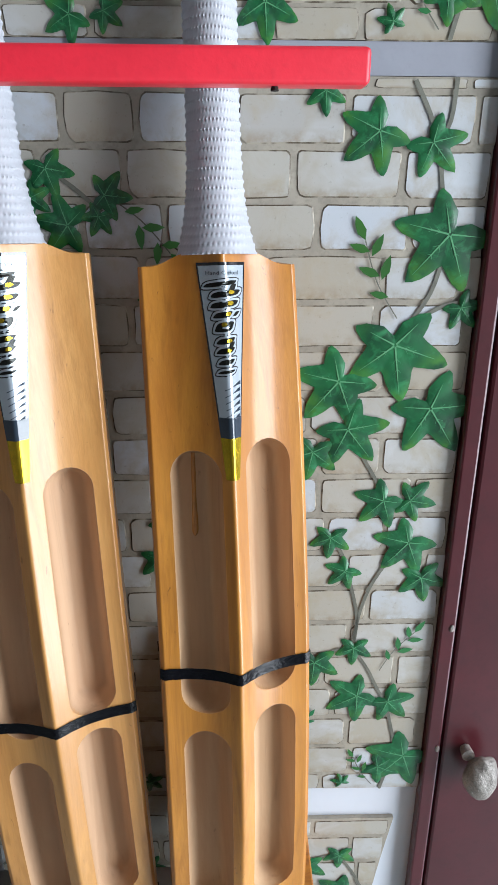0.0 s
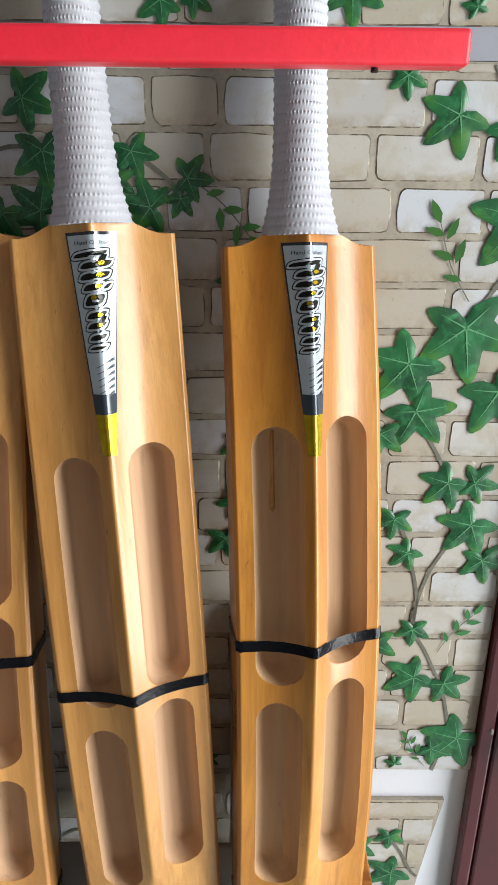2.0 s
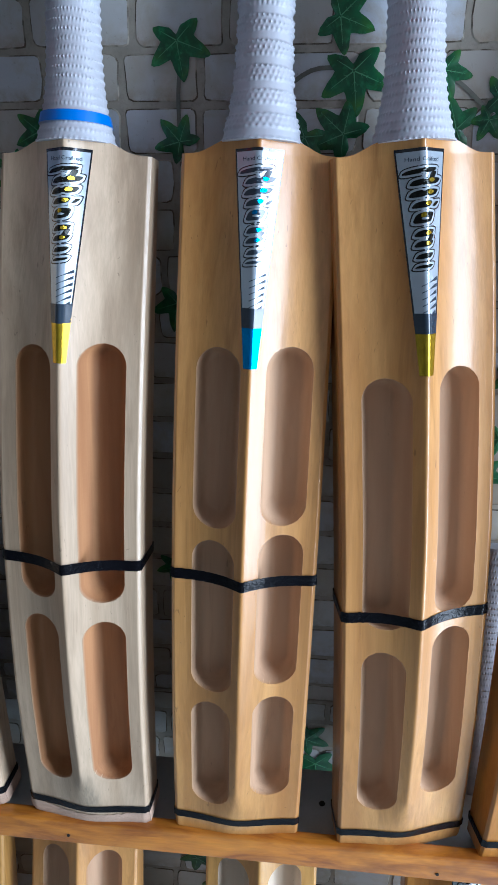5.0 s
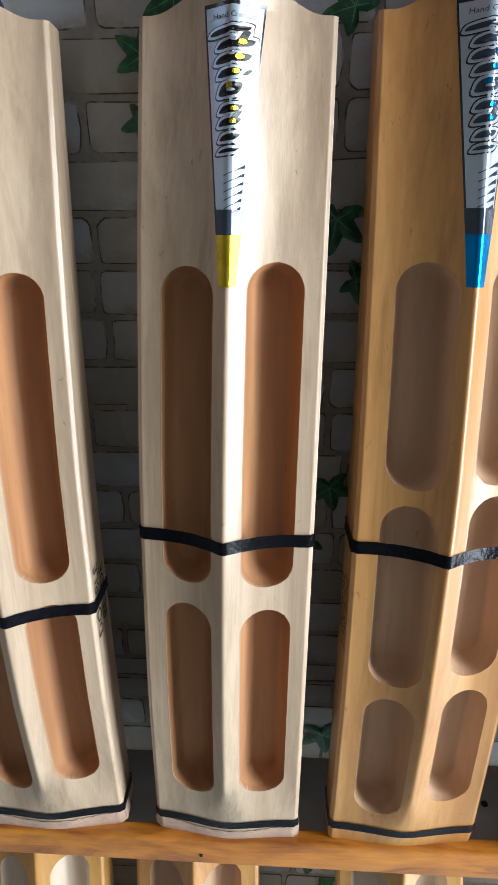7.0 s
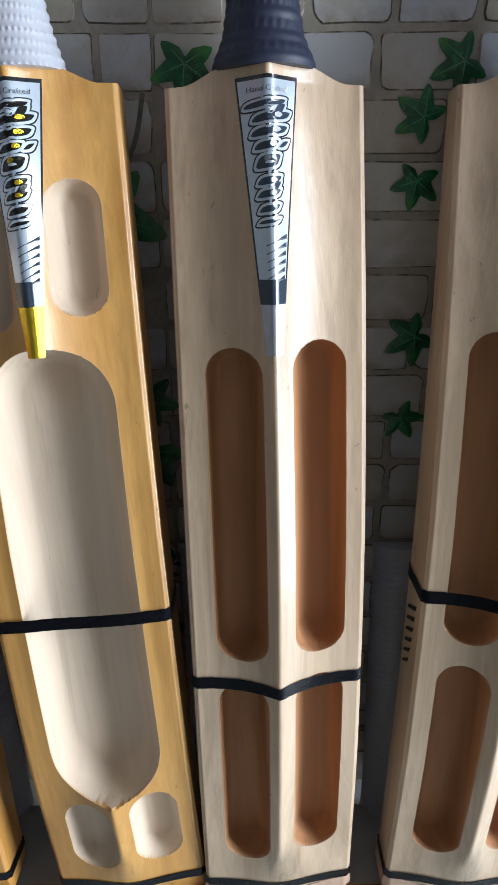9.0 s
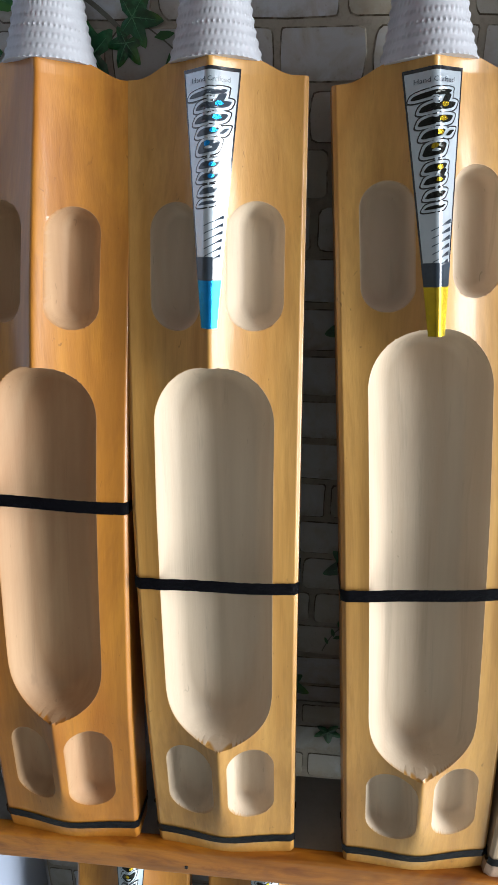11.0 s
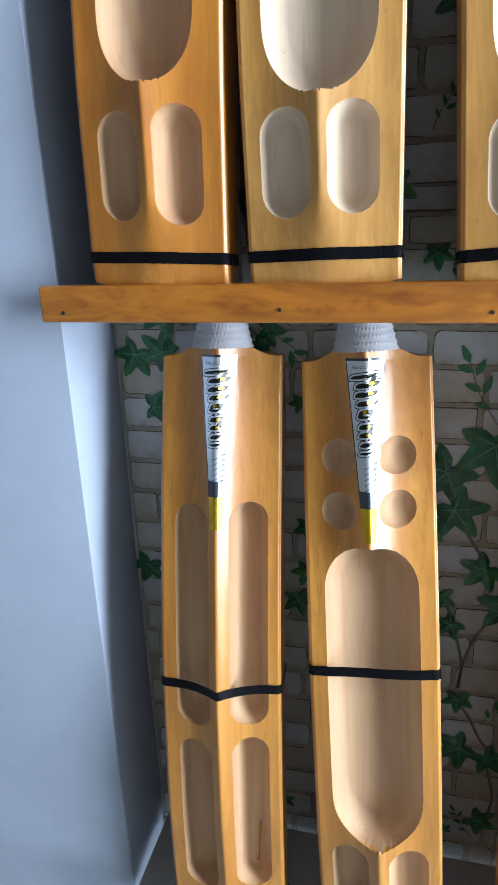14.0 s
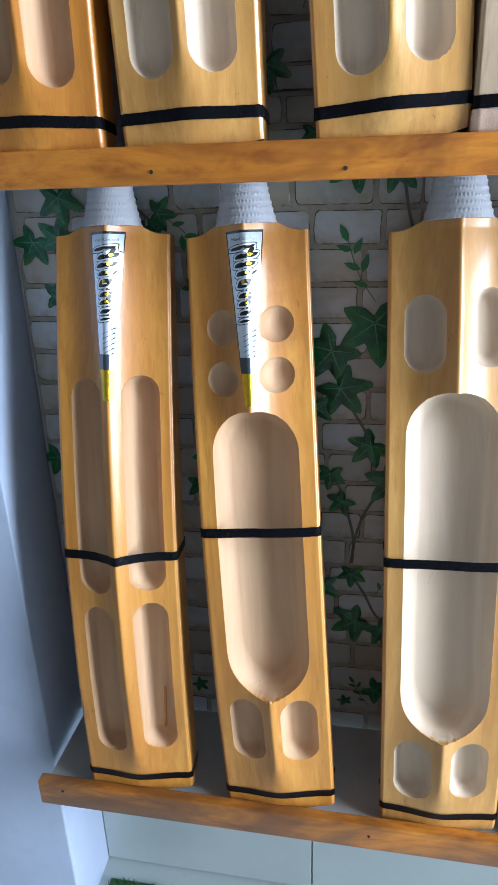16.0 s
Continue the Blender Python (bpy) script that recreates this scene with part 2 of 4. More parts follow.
def brick_mat():
    k = Mat("printed_brick", 0.34, 0, 0.15)
    geo = k.node("ShaderNodeNewGeometry").outputs["Position"]
    r = k.node("ShaderNodeObjectInfo").outputs["Random"]
    isl = k.node("ShaderNodeNewGeometry").outputs["Random Per Island"]
    pick = k.node("ShaderNodeMath")
    pick.operation = "ADD"
    k.put(pick.inputs[0], r)
    k.put(pick.inputs[1], isl)
    fr = k.node("ShaderNodeMath")
    fr.operation = "FRACT"
    k.put(fr.inputs[0], pick.outputs[0])
    c = k.ramp(fr.outputs[0], [(0.0, (0.50, 0.535, 0.58)), (0.35, (0.45, 0.435, 0.395)), (0.6, (0.38, 0.345, 0.28)), (0.85, (0.50, 0.53, 0.56)), (1.0, (0.35, 0.315, 0.255))])
    stain = k.noise(geo, 38, 6, 0.65, 0.5)
    c = k.mix(k.maprange(stain, 0.47, 0.70, 0, 0.7), c, (0.38, 0.33, 0.24))
    bloom = k.noise(geo, 15, 4, 0.6, 0.8)
    c = k.mix(k.maprange(bloom, 0.54, 0.70, 0, 0.6), c, (0.56, 0.585, 0.615))
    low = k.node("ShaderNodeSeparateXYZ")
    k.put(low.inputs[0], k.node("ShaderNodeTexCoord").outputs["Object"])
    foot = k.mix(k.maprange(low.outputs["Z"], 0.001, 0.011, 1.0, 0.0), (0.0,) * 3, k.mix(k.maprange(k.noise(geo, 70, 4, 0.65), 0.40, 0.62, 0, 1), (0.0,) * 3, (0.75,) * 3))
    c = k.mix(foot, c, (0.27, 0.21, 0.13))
    speck = k.noise(geo, 260, 3, 0.7)
    c = k.mix(k.maprange(speck, 0.62, 0.75, 0, 0.5), c, (0.22, 0.20, 0.16))
    k.color(c)
    k.bump(stain, 0.25, 0.0012)
    return k.m


def leaf_mat(name, light, dark, tip):
    k = Mat(name, 0.36, 0, 0.1)
    v = k.coords((1, 1, 1))
    n = k.noise(v, 1.6, 4, 0.6)
    c = k.ramp(n, [(0.3, dark), (0.62, light)])
    patch = k.noise(v, 0.9, 2, 0.5)
    c = k.mix(k.maprange(patch, 0.62, 0.8, 0, 0.8), c, tip)
    pos = k.node("ShaderNodeTexCoord").outputs["Object"]
    far = k.node("ShaderNodeVectorMath")
    far.operation = "LENGTH"
    k.put(far.inputs[0], pos)
    rim = k.maprange(far.outputs["Value"], 0.45, 0.95, 0, 1)
    c = k.mix(rim, c, k.mix(k.maprange(k.noise(v, 2.2, 3, 0.6), 0.44, 0.62, 0, 0.8), c, tip))
    sheen = k.noise(v, 4.5, 3, 0.6, 0.6)
    c = k.mix(k.maprange(sheen, 0.52, 0.72, 0, 0.55), c, tuple(x * 2.1 + 0.02 for x in light))
    k.color(c)
    return k.m


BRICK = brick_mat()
for film in (PAPER, INK, SLATE, GOLD, FOIL_BLUE, SILVER):
    film.node_tree.nodes["Principled BSDF"].inputs["Coat Roughness"].default_value = 0.10
TAPE.node_tree.nodes["Principled BSDF"].inputs["Specular IOR Level"].default_value = 0.16
LEAF = leaf_mat("printed_leaf", (0.010, 0.120, 0.038), (0.003, 0.042, 0.017), (0.075, 0.24, 0.02))
VEIN = plain("printed_vein", (0.11, 0.34, 0.16), 0.4, 0, 0.2, 60, 0.0)

# ---------------- mesh helpers ----------------


def finish(name, me, material, parent=None, label="", smooth=None):
    for m in material if isinstance(material, (list, tuple)) else (material,):
        me.materials.append(m)
    if smooth is not None:
        me.polygons.foreach_set("use_smooth", [True] * len(me.polygons))
        me.set_sharp_from_angle(angle=radians(smooth))
    ob = new(name, me)
    if parent is not None:
        ob.parent = parent
    return tagged(ob, label)


def mesh_from(name, verts, faces):
    me = bpy.data.meshes.new(name)
    me.from_pydata([tuple(v) for v in verts], [], faces)
    me.update()
    return me


def part(name, bm, material, parent=None, label="", smooth=None):
    bmesh.ops.recalc_face_normals(bm, faces=bm.faces)
    me = bpy.data.meshes.new(name)
    bm.to_mesh(me)
    bm.free()
    return finish(name, me, material, parent, label, smooth)


def box(lo, hi, bevel=0.0, segments=2):
    bm = bmesh.new()
    bmesh.ops.create_cube(bm, size=1.0)
    for v in bm.verts:
        v.co = [a + (b - a) * (c + 0.5) for a, b, c in zip(lo, hi, v.co)]
    if bevel:
        bmesh.ops.bevel(bm, geom=list(bm.edges), offset=bevel, segments=segments, profile=0.5, affect="EDGES")
    return bm


def prism(ring, axis_lo, axis_hi, axis=1):
    """A polygon in two axes, drawn out along the third."""
    bm = bmesh.new()
    ends = []
    for a in (axis_lo, axis_hi):
        vs = []
        for p in ring:
            co = list(p)
            co.insert(axis, a)
            vs.append(bm.verts.new(co))
        ends.append(vs)
    bm.faces.new(ends[0])
    bm.faces.new(ends[1])
    n = len(ring)
    for i in range(n):
        bm.faces.new((ends[0][i], ends[0][(i + 1) % n], ends[1][(i + 1) % n], ends[1][i]))
    return bm


def empty(name, m=None):
    ob = new(name)
    ob.empty_display_size = 0.05
    if m is not None:
        ob.matrix_world = m
    return ob


# ---------------- large structure ----------------
T = 0.15
GZ = 0.108       # floor level
WALL_Y = 0.006
tagged(part("ground", box((ROOM_L - T, ROOM_F - T, 0.03), (ROOM_R + T, 0.3, GZ)), TILE), "grey-green glossy tiled floor", "floor", kind="structure")
tagged(part("wall_back", box((ROOM_L - T, WALL_Y, GZ), (ROOM_R + T, WALL_Y + T, CEIL)), WALLWHITE), "white painted wall behind the brick-print panels", "wall", kind="structure")
# side walls, front wall and ceiling: unseen shell added to steer bounced light
tagged(part("wall_left", box((ROOM_L - T, ROOM_F - T, 0), (ROOM_L, WALL_Y, CEIL)), BOUNCE_GREY), "unseen side wall, grey set to limit bounced light", "wall", kind="structure")
right = bmesh.new()
for lo, hi in (((ROOM_F, GZ), (WIN[0], CEIL)), ((WIN[1], GZ), (WALL_Y, CEIL)), ((WIN[0], GZ), (WIN[1], WIN[2])), ((WIN[0], WIN[3]), (WIN[1], CEIL))):
    piece = box((ROOM_R, lo[0], lo[1]), (ROOM_R + T, hi[0], hi[1]))
    me = bpy.data.meshes.new("tmp")
    piece.to_mesh(me)
    piece.free()
    right.from_mesh(me)
    bpy.data.meshes.remove(me)
tagged(part("wall_right", right, BOUNCE_GREY), "unseen side wall, bounce-limiting grey, with a tall glazed opening", "wall", kind="structure")
tagged(part("wall_front", box((ROOM_L - T, ROOM_F - T, GZ), (ROOM_R + T, ROOM_F, CEIL)), BOUNCE_GREY), "unseen opposite wall, grey set to limit bounced light", "wall", kind="structure")
tagged(part("ceiling", box((ROOM_L - T, ROOM_F - T, CEIL), (ROOM_R + T, WALL_Y + T, CEIL + 0.1)), CEILING), "unseen ceiling, darkened to limit bounced light", "ceiling", kind="structure")

# white pillar beside the racks, a little out of true


def loft(sections):
    bm = bmesh.new()
    rings = [[bm.verts.new((x, y, z)) for x, y in ring] for z, ring in sections]
    for a, b in zip(rings, rings[1:]):
        for i in range(len(a)):
            bm.faces.new((a[i], a[(i + 1) % len(a)], b[(i + 1) % len(a)], b[i]))
    bm.faces.new(rings[0])
    bm.faces.new(rings[-1])
    return bm


pil = loft([(GZ, [(-1.3, 0.0), (-0.897, 0.0), (-0.893, -0.104), (-1.3, -0.106)]),
            (1.09, [(-1.3, 0.0), (-0.897, 0.0), (-0.895, -0.102), (-1.3, -0.104)]),
            (CEIL, [(-1.3, 0.0), (-0.900, 0.0), (-0.897, -0.100), (-1.3, -0.104)])])
bmesh.ops.bevel(pil, geom=[e for e in pil.edges if abs(e.verts[0].co.z - e.verts[1].co.z) > 0.2], offset=0.004, segments=3, profile=0.5, affect="EDGES")
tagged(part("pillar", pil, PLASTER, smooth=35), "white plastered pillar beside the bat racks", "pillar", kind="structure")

# tiles on the wall under the lower rack
dado = tagged(part("wall_dado", box((-0.897, 0.002, GZ), (0.296, WALL_Y - 0.001, 0.398)), GROUT), "white grout bed under the wall tiles", "wall", kind="structure")


# ---------------- wallpaper panels ----------------
PW, PH, PITCH = 0.767, 0.622, 0.643
PX0, PZ0 = -0.493, 1.135
RH = 0.0350


def brick_mesh(seed, w, half=False):
    """A rounded, uneven slab, its face at y = 0, proud of its sheet, with brown printed edges."""
    rnd = random.Random(seed)
    h = RH - 0.0032
    out = []
    for cx, cz, a0 in ((w, h, 0), (0, h, 90), (0, 0, 180), (w, 0, 270)):
        r = rnd.uniform(0.0022, 0.0068)
        px, pz = cx - math.copysign(r, cx - w / 2), cz - math.copysign(r, cz - h / 2)
        for a in (6, 45, 84):
            rr = r * rnd.uniform(0.85, 1.1)
            out.append((px + rr * math.cos(radians(a0 + a)), pz + rr * math.sin(radians(a0 + a))))
        nx, nz = (w * 0.5, h) if a0 == 0 else (0, h * 0.5) if a0 == 90 else (w * 0.5, 0) if a0 == 180 else (w, h * 0.5)
        out.append((nx + rnd.uniform(-.0009, .0009), nz + rnd.uniform(-.0009, .0009)))
    n = len(out)
    cx, cz = w / 2, h / 2
    verts = [(x, 0.0013, z) for x, z in out] + [(cx + (x - cx) * (1 - 0.0013 / w * 2), 0.0003, cz + (z - cz) * (1 - 0.0013 / h * 2)) for x, z in out]
    faces = [tuple(range(2 * n - 1, n - 1, -1))] + [(i, (i + 1) % n, n + (i + 1) % n, n + i) for i in range(n)]
    return verts, faces


BRICK_W = (0.050, 0.058, 0.067, 0.077, 0.088)
BRICK_SHAPES = {}
for bw in BRICK_W:
    for s in range(4):
        vv, ff = brick_mesh(s * 10 + int(bw * 1000), bw - 0.0034)
        me = mesh_from("brick", vv, ff)
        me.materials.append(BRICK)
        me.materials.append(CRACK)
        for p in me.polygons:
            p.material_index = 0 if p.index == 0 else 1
        BRICK_SHAPES[bw, s] = me


def brick_rows():
    """Where the bricks of one panel lie: row by row, broken joints."""
    rnd = random.Random(11)
    rows = []
    for r in range(-4, 18):
        u = -0.012 - (0.033 if r % 2 else 0.0)
        while u < PW + 0.05:
            w = rnd.choice(BRICK_W)
            rows.append((u, 0.0185 + r * RH + 0.0022, w, rnd.randint(0, 3)))
            u += w
    return rows


LAYOUT = brick_rows()
# ivy of the printed motif: u, v, length, angle of the main lobe
COLUMN = [(0.670, 0.613, 0.017, -86), (0.708, 0.589, 0.032, -142), (0.745, 0.582, 0.027, -48), (0.763, 0.522, 0.047, -131),
          (0.777, 0.470, 0.020, -52), (0.730, 0.442, 0.049, -81), (0.689, 0.414, 0.042, -131), (0.762, 0.392, 0.046, -57),
          (0.698, 0.375, 0.037, -52), (0.671, 0.356, 0.027, -101), (0.731, 0.313, 0.029, -135), (0.753, 0.313, 0.024, -12),
          (0.689, 0.279, 0.022, -96), (0.755, 0.274, 0.035, -131), (0.703, 0.247, 0.021, -137), (0.769, 0.240, 0.027, -80),
          (0.783, 0.273, 0.018, -93), (0.715, 0.168, 0.021, -93), (0.680, 0.153, 0.029, -94), (0.721, 0.115, 0.034, -151),
          (0.750, 0.108, 0.028, -48), (0.770, 0.043, 0.043, -133)]
MIDDLE = [(0.480, 0.564, 0.022, -71), (0.468, 0.545, 0.017, -36), (0.492, 0.527, 0.028, 170), (0.519, 0.547, 0.021, -6),
          (0.514, 0.533, 0.016, -116), (0.504, 0.012, 0.020, -149), (0.526, 0.014, 0.015, -36), (0.629, 0.020, 0.026, -86),
          (0.746, 0.030, 0.026, -26), (0.712, 0.010, 0.012, 110), (0.293, 0.584, 0.028, -81), (0.418, 0.564, 0.031, -83),
          (0.407, 0.597, 0.027, -20), (0.293, 0.519, 0.022, 133), (0.550, 0.477, 0.013, -172), (0.413, 0.524, 0.028, 140),
          (0.557, 0.346, 0.021, -90), (0.555, 0.294, 0.021, -110), (0.546, 0.260, 0.025, -75), (0.020, 0.525, 0.026, -97),
          (0.165, 0.496, 0.021, 146), (0.164, 0.460, 0.020, -102), (0.186, 0.526, 0.023, -155), (0.385, 0.522, 0.028, -121)]
LEFT = [(0.400, 0.468, 0.022, 0), (0.378, 0.285, 0.027, -112), (0.287, 0.40, 0.026, -100), (0.302, 0.36, 0.020, -20), (0.172, 0.36, 0.024, -150),
        (0.167, 0.30, 0.020, -60), (0.290, 0.20, 0.024, -80), (0.275, 0.15, 0.02, 200), (0.030, 0.33, 0.026, -120), (0.035, 0.20, 0.022, -70)]
SPRIGS = [(0.730, 0.462, 116, 0.062), (0.520, 0.547, -42, 0.058), (0.740, 0.142, 55, 0.050), (0.742, 0.006, 120, 0.040), (0.660, 0.06, 60, 0.035)]
VINES = [[(0.730, 0.620), (0.742, 0.600), (0.751, 0.578), (0.755, 0.550), (0.763, 0.522)], [(0.758, 0.622), (0.757, 0.594), (0.748, 0.580)],
         [(0.761, 0.510), (0.755, 0.480), (0.736, 0.453), (0.730, 0.441)], [(0.777, 0.474), (0.762, 0.471), (0.740, 0.457)],
         [(0.730, 0.44), (0.709, 0.424), (0.690, 0.415)], [(0.707, 0.358), (0.722, 0.334), (0.732, 0.314)], [(0.689, 0.279), (0.701, 0.262), (0.709, 0.231), (0.717, 0.201), (0.715, 0.169)],
         [(0.740, 0.257), (0.725, 0.231), (0.717, 0.201), (0.714, 0.169)], [(0.715, 0.165), (0.730, 0.143), (0.741, 0.117), (0.749, 0.108)], [(0.680, 0.153), (0.697, 0.165), (0.714, 0.167)],
         [(0.749, 0.104), (0.755, 0.080), (0.762, 0.05), (0.750, 0.0)], [(0.480, 0.564), (0.498, 0.552), (0.516, 0.536)], [(0.296, 0.58), (0.292, 0.55), (0.293, 0.52)], [(0.363, 0.548), (0.388, 0.567), (0.413, 0.566)]]

LOBES = ((0, 1.0), (5, 0.93), (11, 0.82), (18, 0.68), (26, 0.55), (33, 0.50), (41, 0.60), (50, 0.80), (57, 0.93), (61, 0.96), (66, 0.88), (75, 0.70), (86, 0.54), (97, 0.47), (108, 0.58), (119, 0.72), (125, 0.75), (135, 0.62), (156, 0.38), (175, 0.17))


def leaf_mesh():
    """A five-lobed ivy leaf of length 1 along +x, gently domed, with its pale veins."""
    ring = [(a, r) for a, r in LOBES] + [(-a, r * 0.96) for a, r in reversed(LOBES[1:])]
    verts = [(0, -0.05, 0)]
    for a, r in ring:
        verts.append((0.52 * r * math.cos(radians(a)), -0.042, 0.52 * r * math.sin(radians(a))))
    for a, r in ring:
        verts.append((r * math.cos(radians(a)), 0.0, r * math.sin(radians(a))))
    n = len(ring)
    faces = [(0, 1 + i, 1 + (i + 1) % n) for i in range(n)] + [(1 + i, 1 + n + i, 1 + n + (i + 1) % n, 1 + (i + 1) % n) for i in range(n)]
    count = len(faces)
    for a, r in ((0, 0.84), (62, 0.72), (-62, 0.70), (126, 0.5), (-126, 0.48)):
        c, s = math.cos(radians(a)), math.sin(radians(a))
        k = len(verts)
        m = 0.52
        for d, w in ((0.02, 0.015), (m * r, 0.009), (r, 0.002)):
            y = -0.062 + 0.052 * max(0.0, d / r - 0.5) * 1.6 * (1 if r > 0.5 else 0.4)
            verts += [(d * c - w * s, y, d * s + w * c), (d * c + w * s, y, d * s - w * c)]
        faces += [(k, k + 1, k + 3, k + 2), (k + 2, k + 3, k + 5, k + 4)]
    for a, r in ((0, 0.8), (62, 0.62), (-62, 0.6)):
        for d in (0.28, 0.5):
            for turn in (38, -38):
                c, s = math.cos(radians(a)) * d * r, math.sin(radians(a)) * d * r
                tx, tz = math.cos(radians(a + turn)), math.sin(radians(a + turn))
                L, w, k = 0.20 * r * (1.2 - d), 0.006, len(verts)
                verts += [(c - w * tz, -0.058, s + w * tx), (c + w * tz, -0.058, s - w * tx), (c + L * tx, -0.053, s + L * tz)]
                faces.append((k, k + 1, k + 2))
    me = mesh_from("leaf", verts, faces)
    me.materials.append(LEAF)
    me.materials.append(VEIN)
    for i, p in enumerate(me.polygons):
        p.material_index = 0 if i < count else 1
        p.use_smooth = i < count
    return me


LEAF_ME = leaf_mesh()


def ribbon(points, width, y):
    """A flat printed stroke along points (u, v)."""
    verts, faces = [], []
    pts = []
    for a, b in zip(points, points[1:]):
        for k in range(4):
            pts.append((a[0] + (b[0] - a[0]) * k / 4, a[1] + (b[1] - a[1]) * k / 4))
    pts.append(points[-1])
    for _ in range(3):
        pts = [pts[0]] + [tuple((p[i] + 2 * q[i] + r[i]) / 4 for i in (0, 1)) for p, q, r in zip(pts, pts[1:], pts[2:])] + [pts[-1]]
    for i, p in enumerate(pts):
        q, r = pts[max(0, i - 1)], pts[min(len(pts) - 1, i + 1)]
        d = math.hypot(r[0] - q[0], r[1] - q[1]) or 1
        nx, nz = -(r[1] - q[1]) / d * width / 2, (r[0] - q[0]) / d * width / 2
        verts += [(p[0] + nx, y, p[1] + nz), (p[0] - nx, y, p[1] - nz)]
        if i:
            k = 2 * i
            faces.append((k - 2, k, k + 1, k - 1))
    return verts, faces


def sprig_mesh(u, v, angle, size):
    """A fine twig with small pointed leaflets."""
    a = radians(angle)
    verts, faces = ribbon([(u, v), (u + size * 0.5 * math.cos(a + 0.15), v + size * 0.5 * math.sin(a + 0.15)), (u + size * math.cos(a), v + size * math.sin(a))], 0.0009, -0.0009)
    mats = [1] * len(faces)
    for f, side, length in ((1.0, 0.0, 0.30), (0.86, 0.8, 0.26), (0.8, -0.9, 0.28), (0.55, 0.75, 0.28), (0.5, -0.75, 0.30), (0.28, 0.9, 0.24)):
        cx, cz = u + size * f * math.cos(a), v + size * f * math.sin(a)
        b = a + side
        L = size * length
        k = len(verts)
        for d, w in ((0, 0), (0.35, 0.19), (0.7, 0.14), (1, 0)):
            for sgn in (1, -1):
                verts.append((cx + L * (d * math.cos(b) - sgn * w * math.sin(b)), -0.0013, cz + L * (d * math.sin(b) + sgn * w * math.cos(b))))
        faces += [(k + 2 * i, k + 2 * i + 2, k + 2 * i + 3, k + 2 * i + 1) for i in range(3)]
        mats += [0] * 3
    me = mesh_from("sprig", verts, faces)
    me.materials.append(LEAF)
    me.materials.append(STEM)
    me.polygons.foreach_set("material_index", mats)
    return me


SPRIG_ME = [sprig_mesh(*s) for s in SPRIGS]
VINE_ME = []
for pts in VINES:
    me = mesh_from("vine", *ribbon(pts, 0.0030, -0.0006))
    me.materials.append(STEM)
    VINE_ME.append(me)


SPLIT = 0.62


def panel(col, row, u0, u1, cut=None, v0=0.0, v1=PH, phase=0.0):
    """One embossed brick-print panel with its ivy. cut(v): where the right edge was trimmed."""
    x0, z0 = PX0 + col * PW, PZ0 + row * PITCH
    steps = 12
    edge = [((cut(v0 + (v1 - v0) * i / steps) if cut else u1), v0 + (v1 - v0) * i / steps) for i in range(steps + 1)]
    sheet = part("wallpaper_panel", prism([(u0, v0)] + edge + [(u0, v1)], 0.0010, 0.0055), MORTAR)
    sheet.matrix_world = pose(x0, 0, z0)
    tagged(sheet, "embossed white brick-print wall panel with green ivy", "wallpaper", "wall panels", "structure")
    for u, v, w, s in LAYOUT:
        lim = min(cut(v), cut(min(v + RH, PH))) if cut else u1
        if u1 == SPLIT and v + RH < 0.604:
            if u >= SPLIT - 0.01:
                continue
            lim = u + w
        lo_u = u if cut and u >= SPLIT - 0.01 else max(u, u0 + (0.1 if cut and u < SPLIT - 0.01 else 0.0))
        fu = (min(u + w, lim) - lo_u) / w
        fv = (min(v + RH, v1) - max(v, v0)) / RH
        if fu < 0.15 or fv < 0.12 or (cut and u < SPLIT - 0.01):
            continue
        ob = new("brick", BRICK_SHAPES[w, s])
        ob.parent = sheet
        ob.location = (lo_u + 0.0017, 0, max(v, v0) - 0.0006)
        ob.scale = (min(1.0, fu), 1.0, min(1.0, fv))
    place = lambda v: (v + phase if v + phase <= PH else v + phase - PH) if phase else float(np.interp(v, (0, 0.11, 0.235), (-0.047, 0.080, 0.233))) if row < 0 and v < 0.235 else v - (0.005 if row < 0 else 0.0)
    for me, (u, v, *_) in list(zip(SPRIG_ME, SPRIGS)) + [(m, p[0]) for m, p in zip(VINE_ME, VINES)]:
        if col < 0 and row == 0 and u > 0.72 and v > 0.55:
            continue
        at = place(v)
        if u0 <= u <= u1 and v0 - 0.01 < at < v1 + 0.01 and not (cut and u > cut(at) - (0.03 if me.name.startswith("sprig") else 0.012)):
            ob = new(me.name.split(".")[0], me)
            ob.parent = sheet
            ob.location = (0, 0, at - v)
    for u, v, size, ang in COLUMN + MIDDLE + LEFT:
        v = place(v)
        lim = (cut(v) if cut else u1) - 0.008
        if not u0 + 0.004 < u < lim or not v0 < v < v1:
            continue
        ob = new("leaf", LEAF_ME)
        ob.parent = sheet
        ob.matrix_local = pose(u, -0.0009, v, 0, -ang, 0) @ Matrix.Diagonal((size * 0.95, 0.030, size * 0.95, 1))
    return sheet


panel(0, 0, 0.0, 0.788)
panel(0, 1, 0.0, 0.788, v1=0.35)
panel(0, -1, 0.0, 0.62, v0=-0.088, v1=0.641)
panel(0, -1, 0.622, 0.788, cut=lambda v: 0.742 + 0.026 * max(0.0, min(1.0, (v - 0.40) / 0.20)) ** 1.4, v0=-0.088, v1=0.602, phase=0.387)
panel(-1, 0, 0.365, PW)
panel(-1, 1, 0.365, PW, v1=0.35)
panel(-1, -1, 0.365, PW, v0=-0.088, v1=0.641)

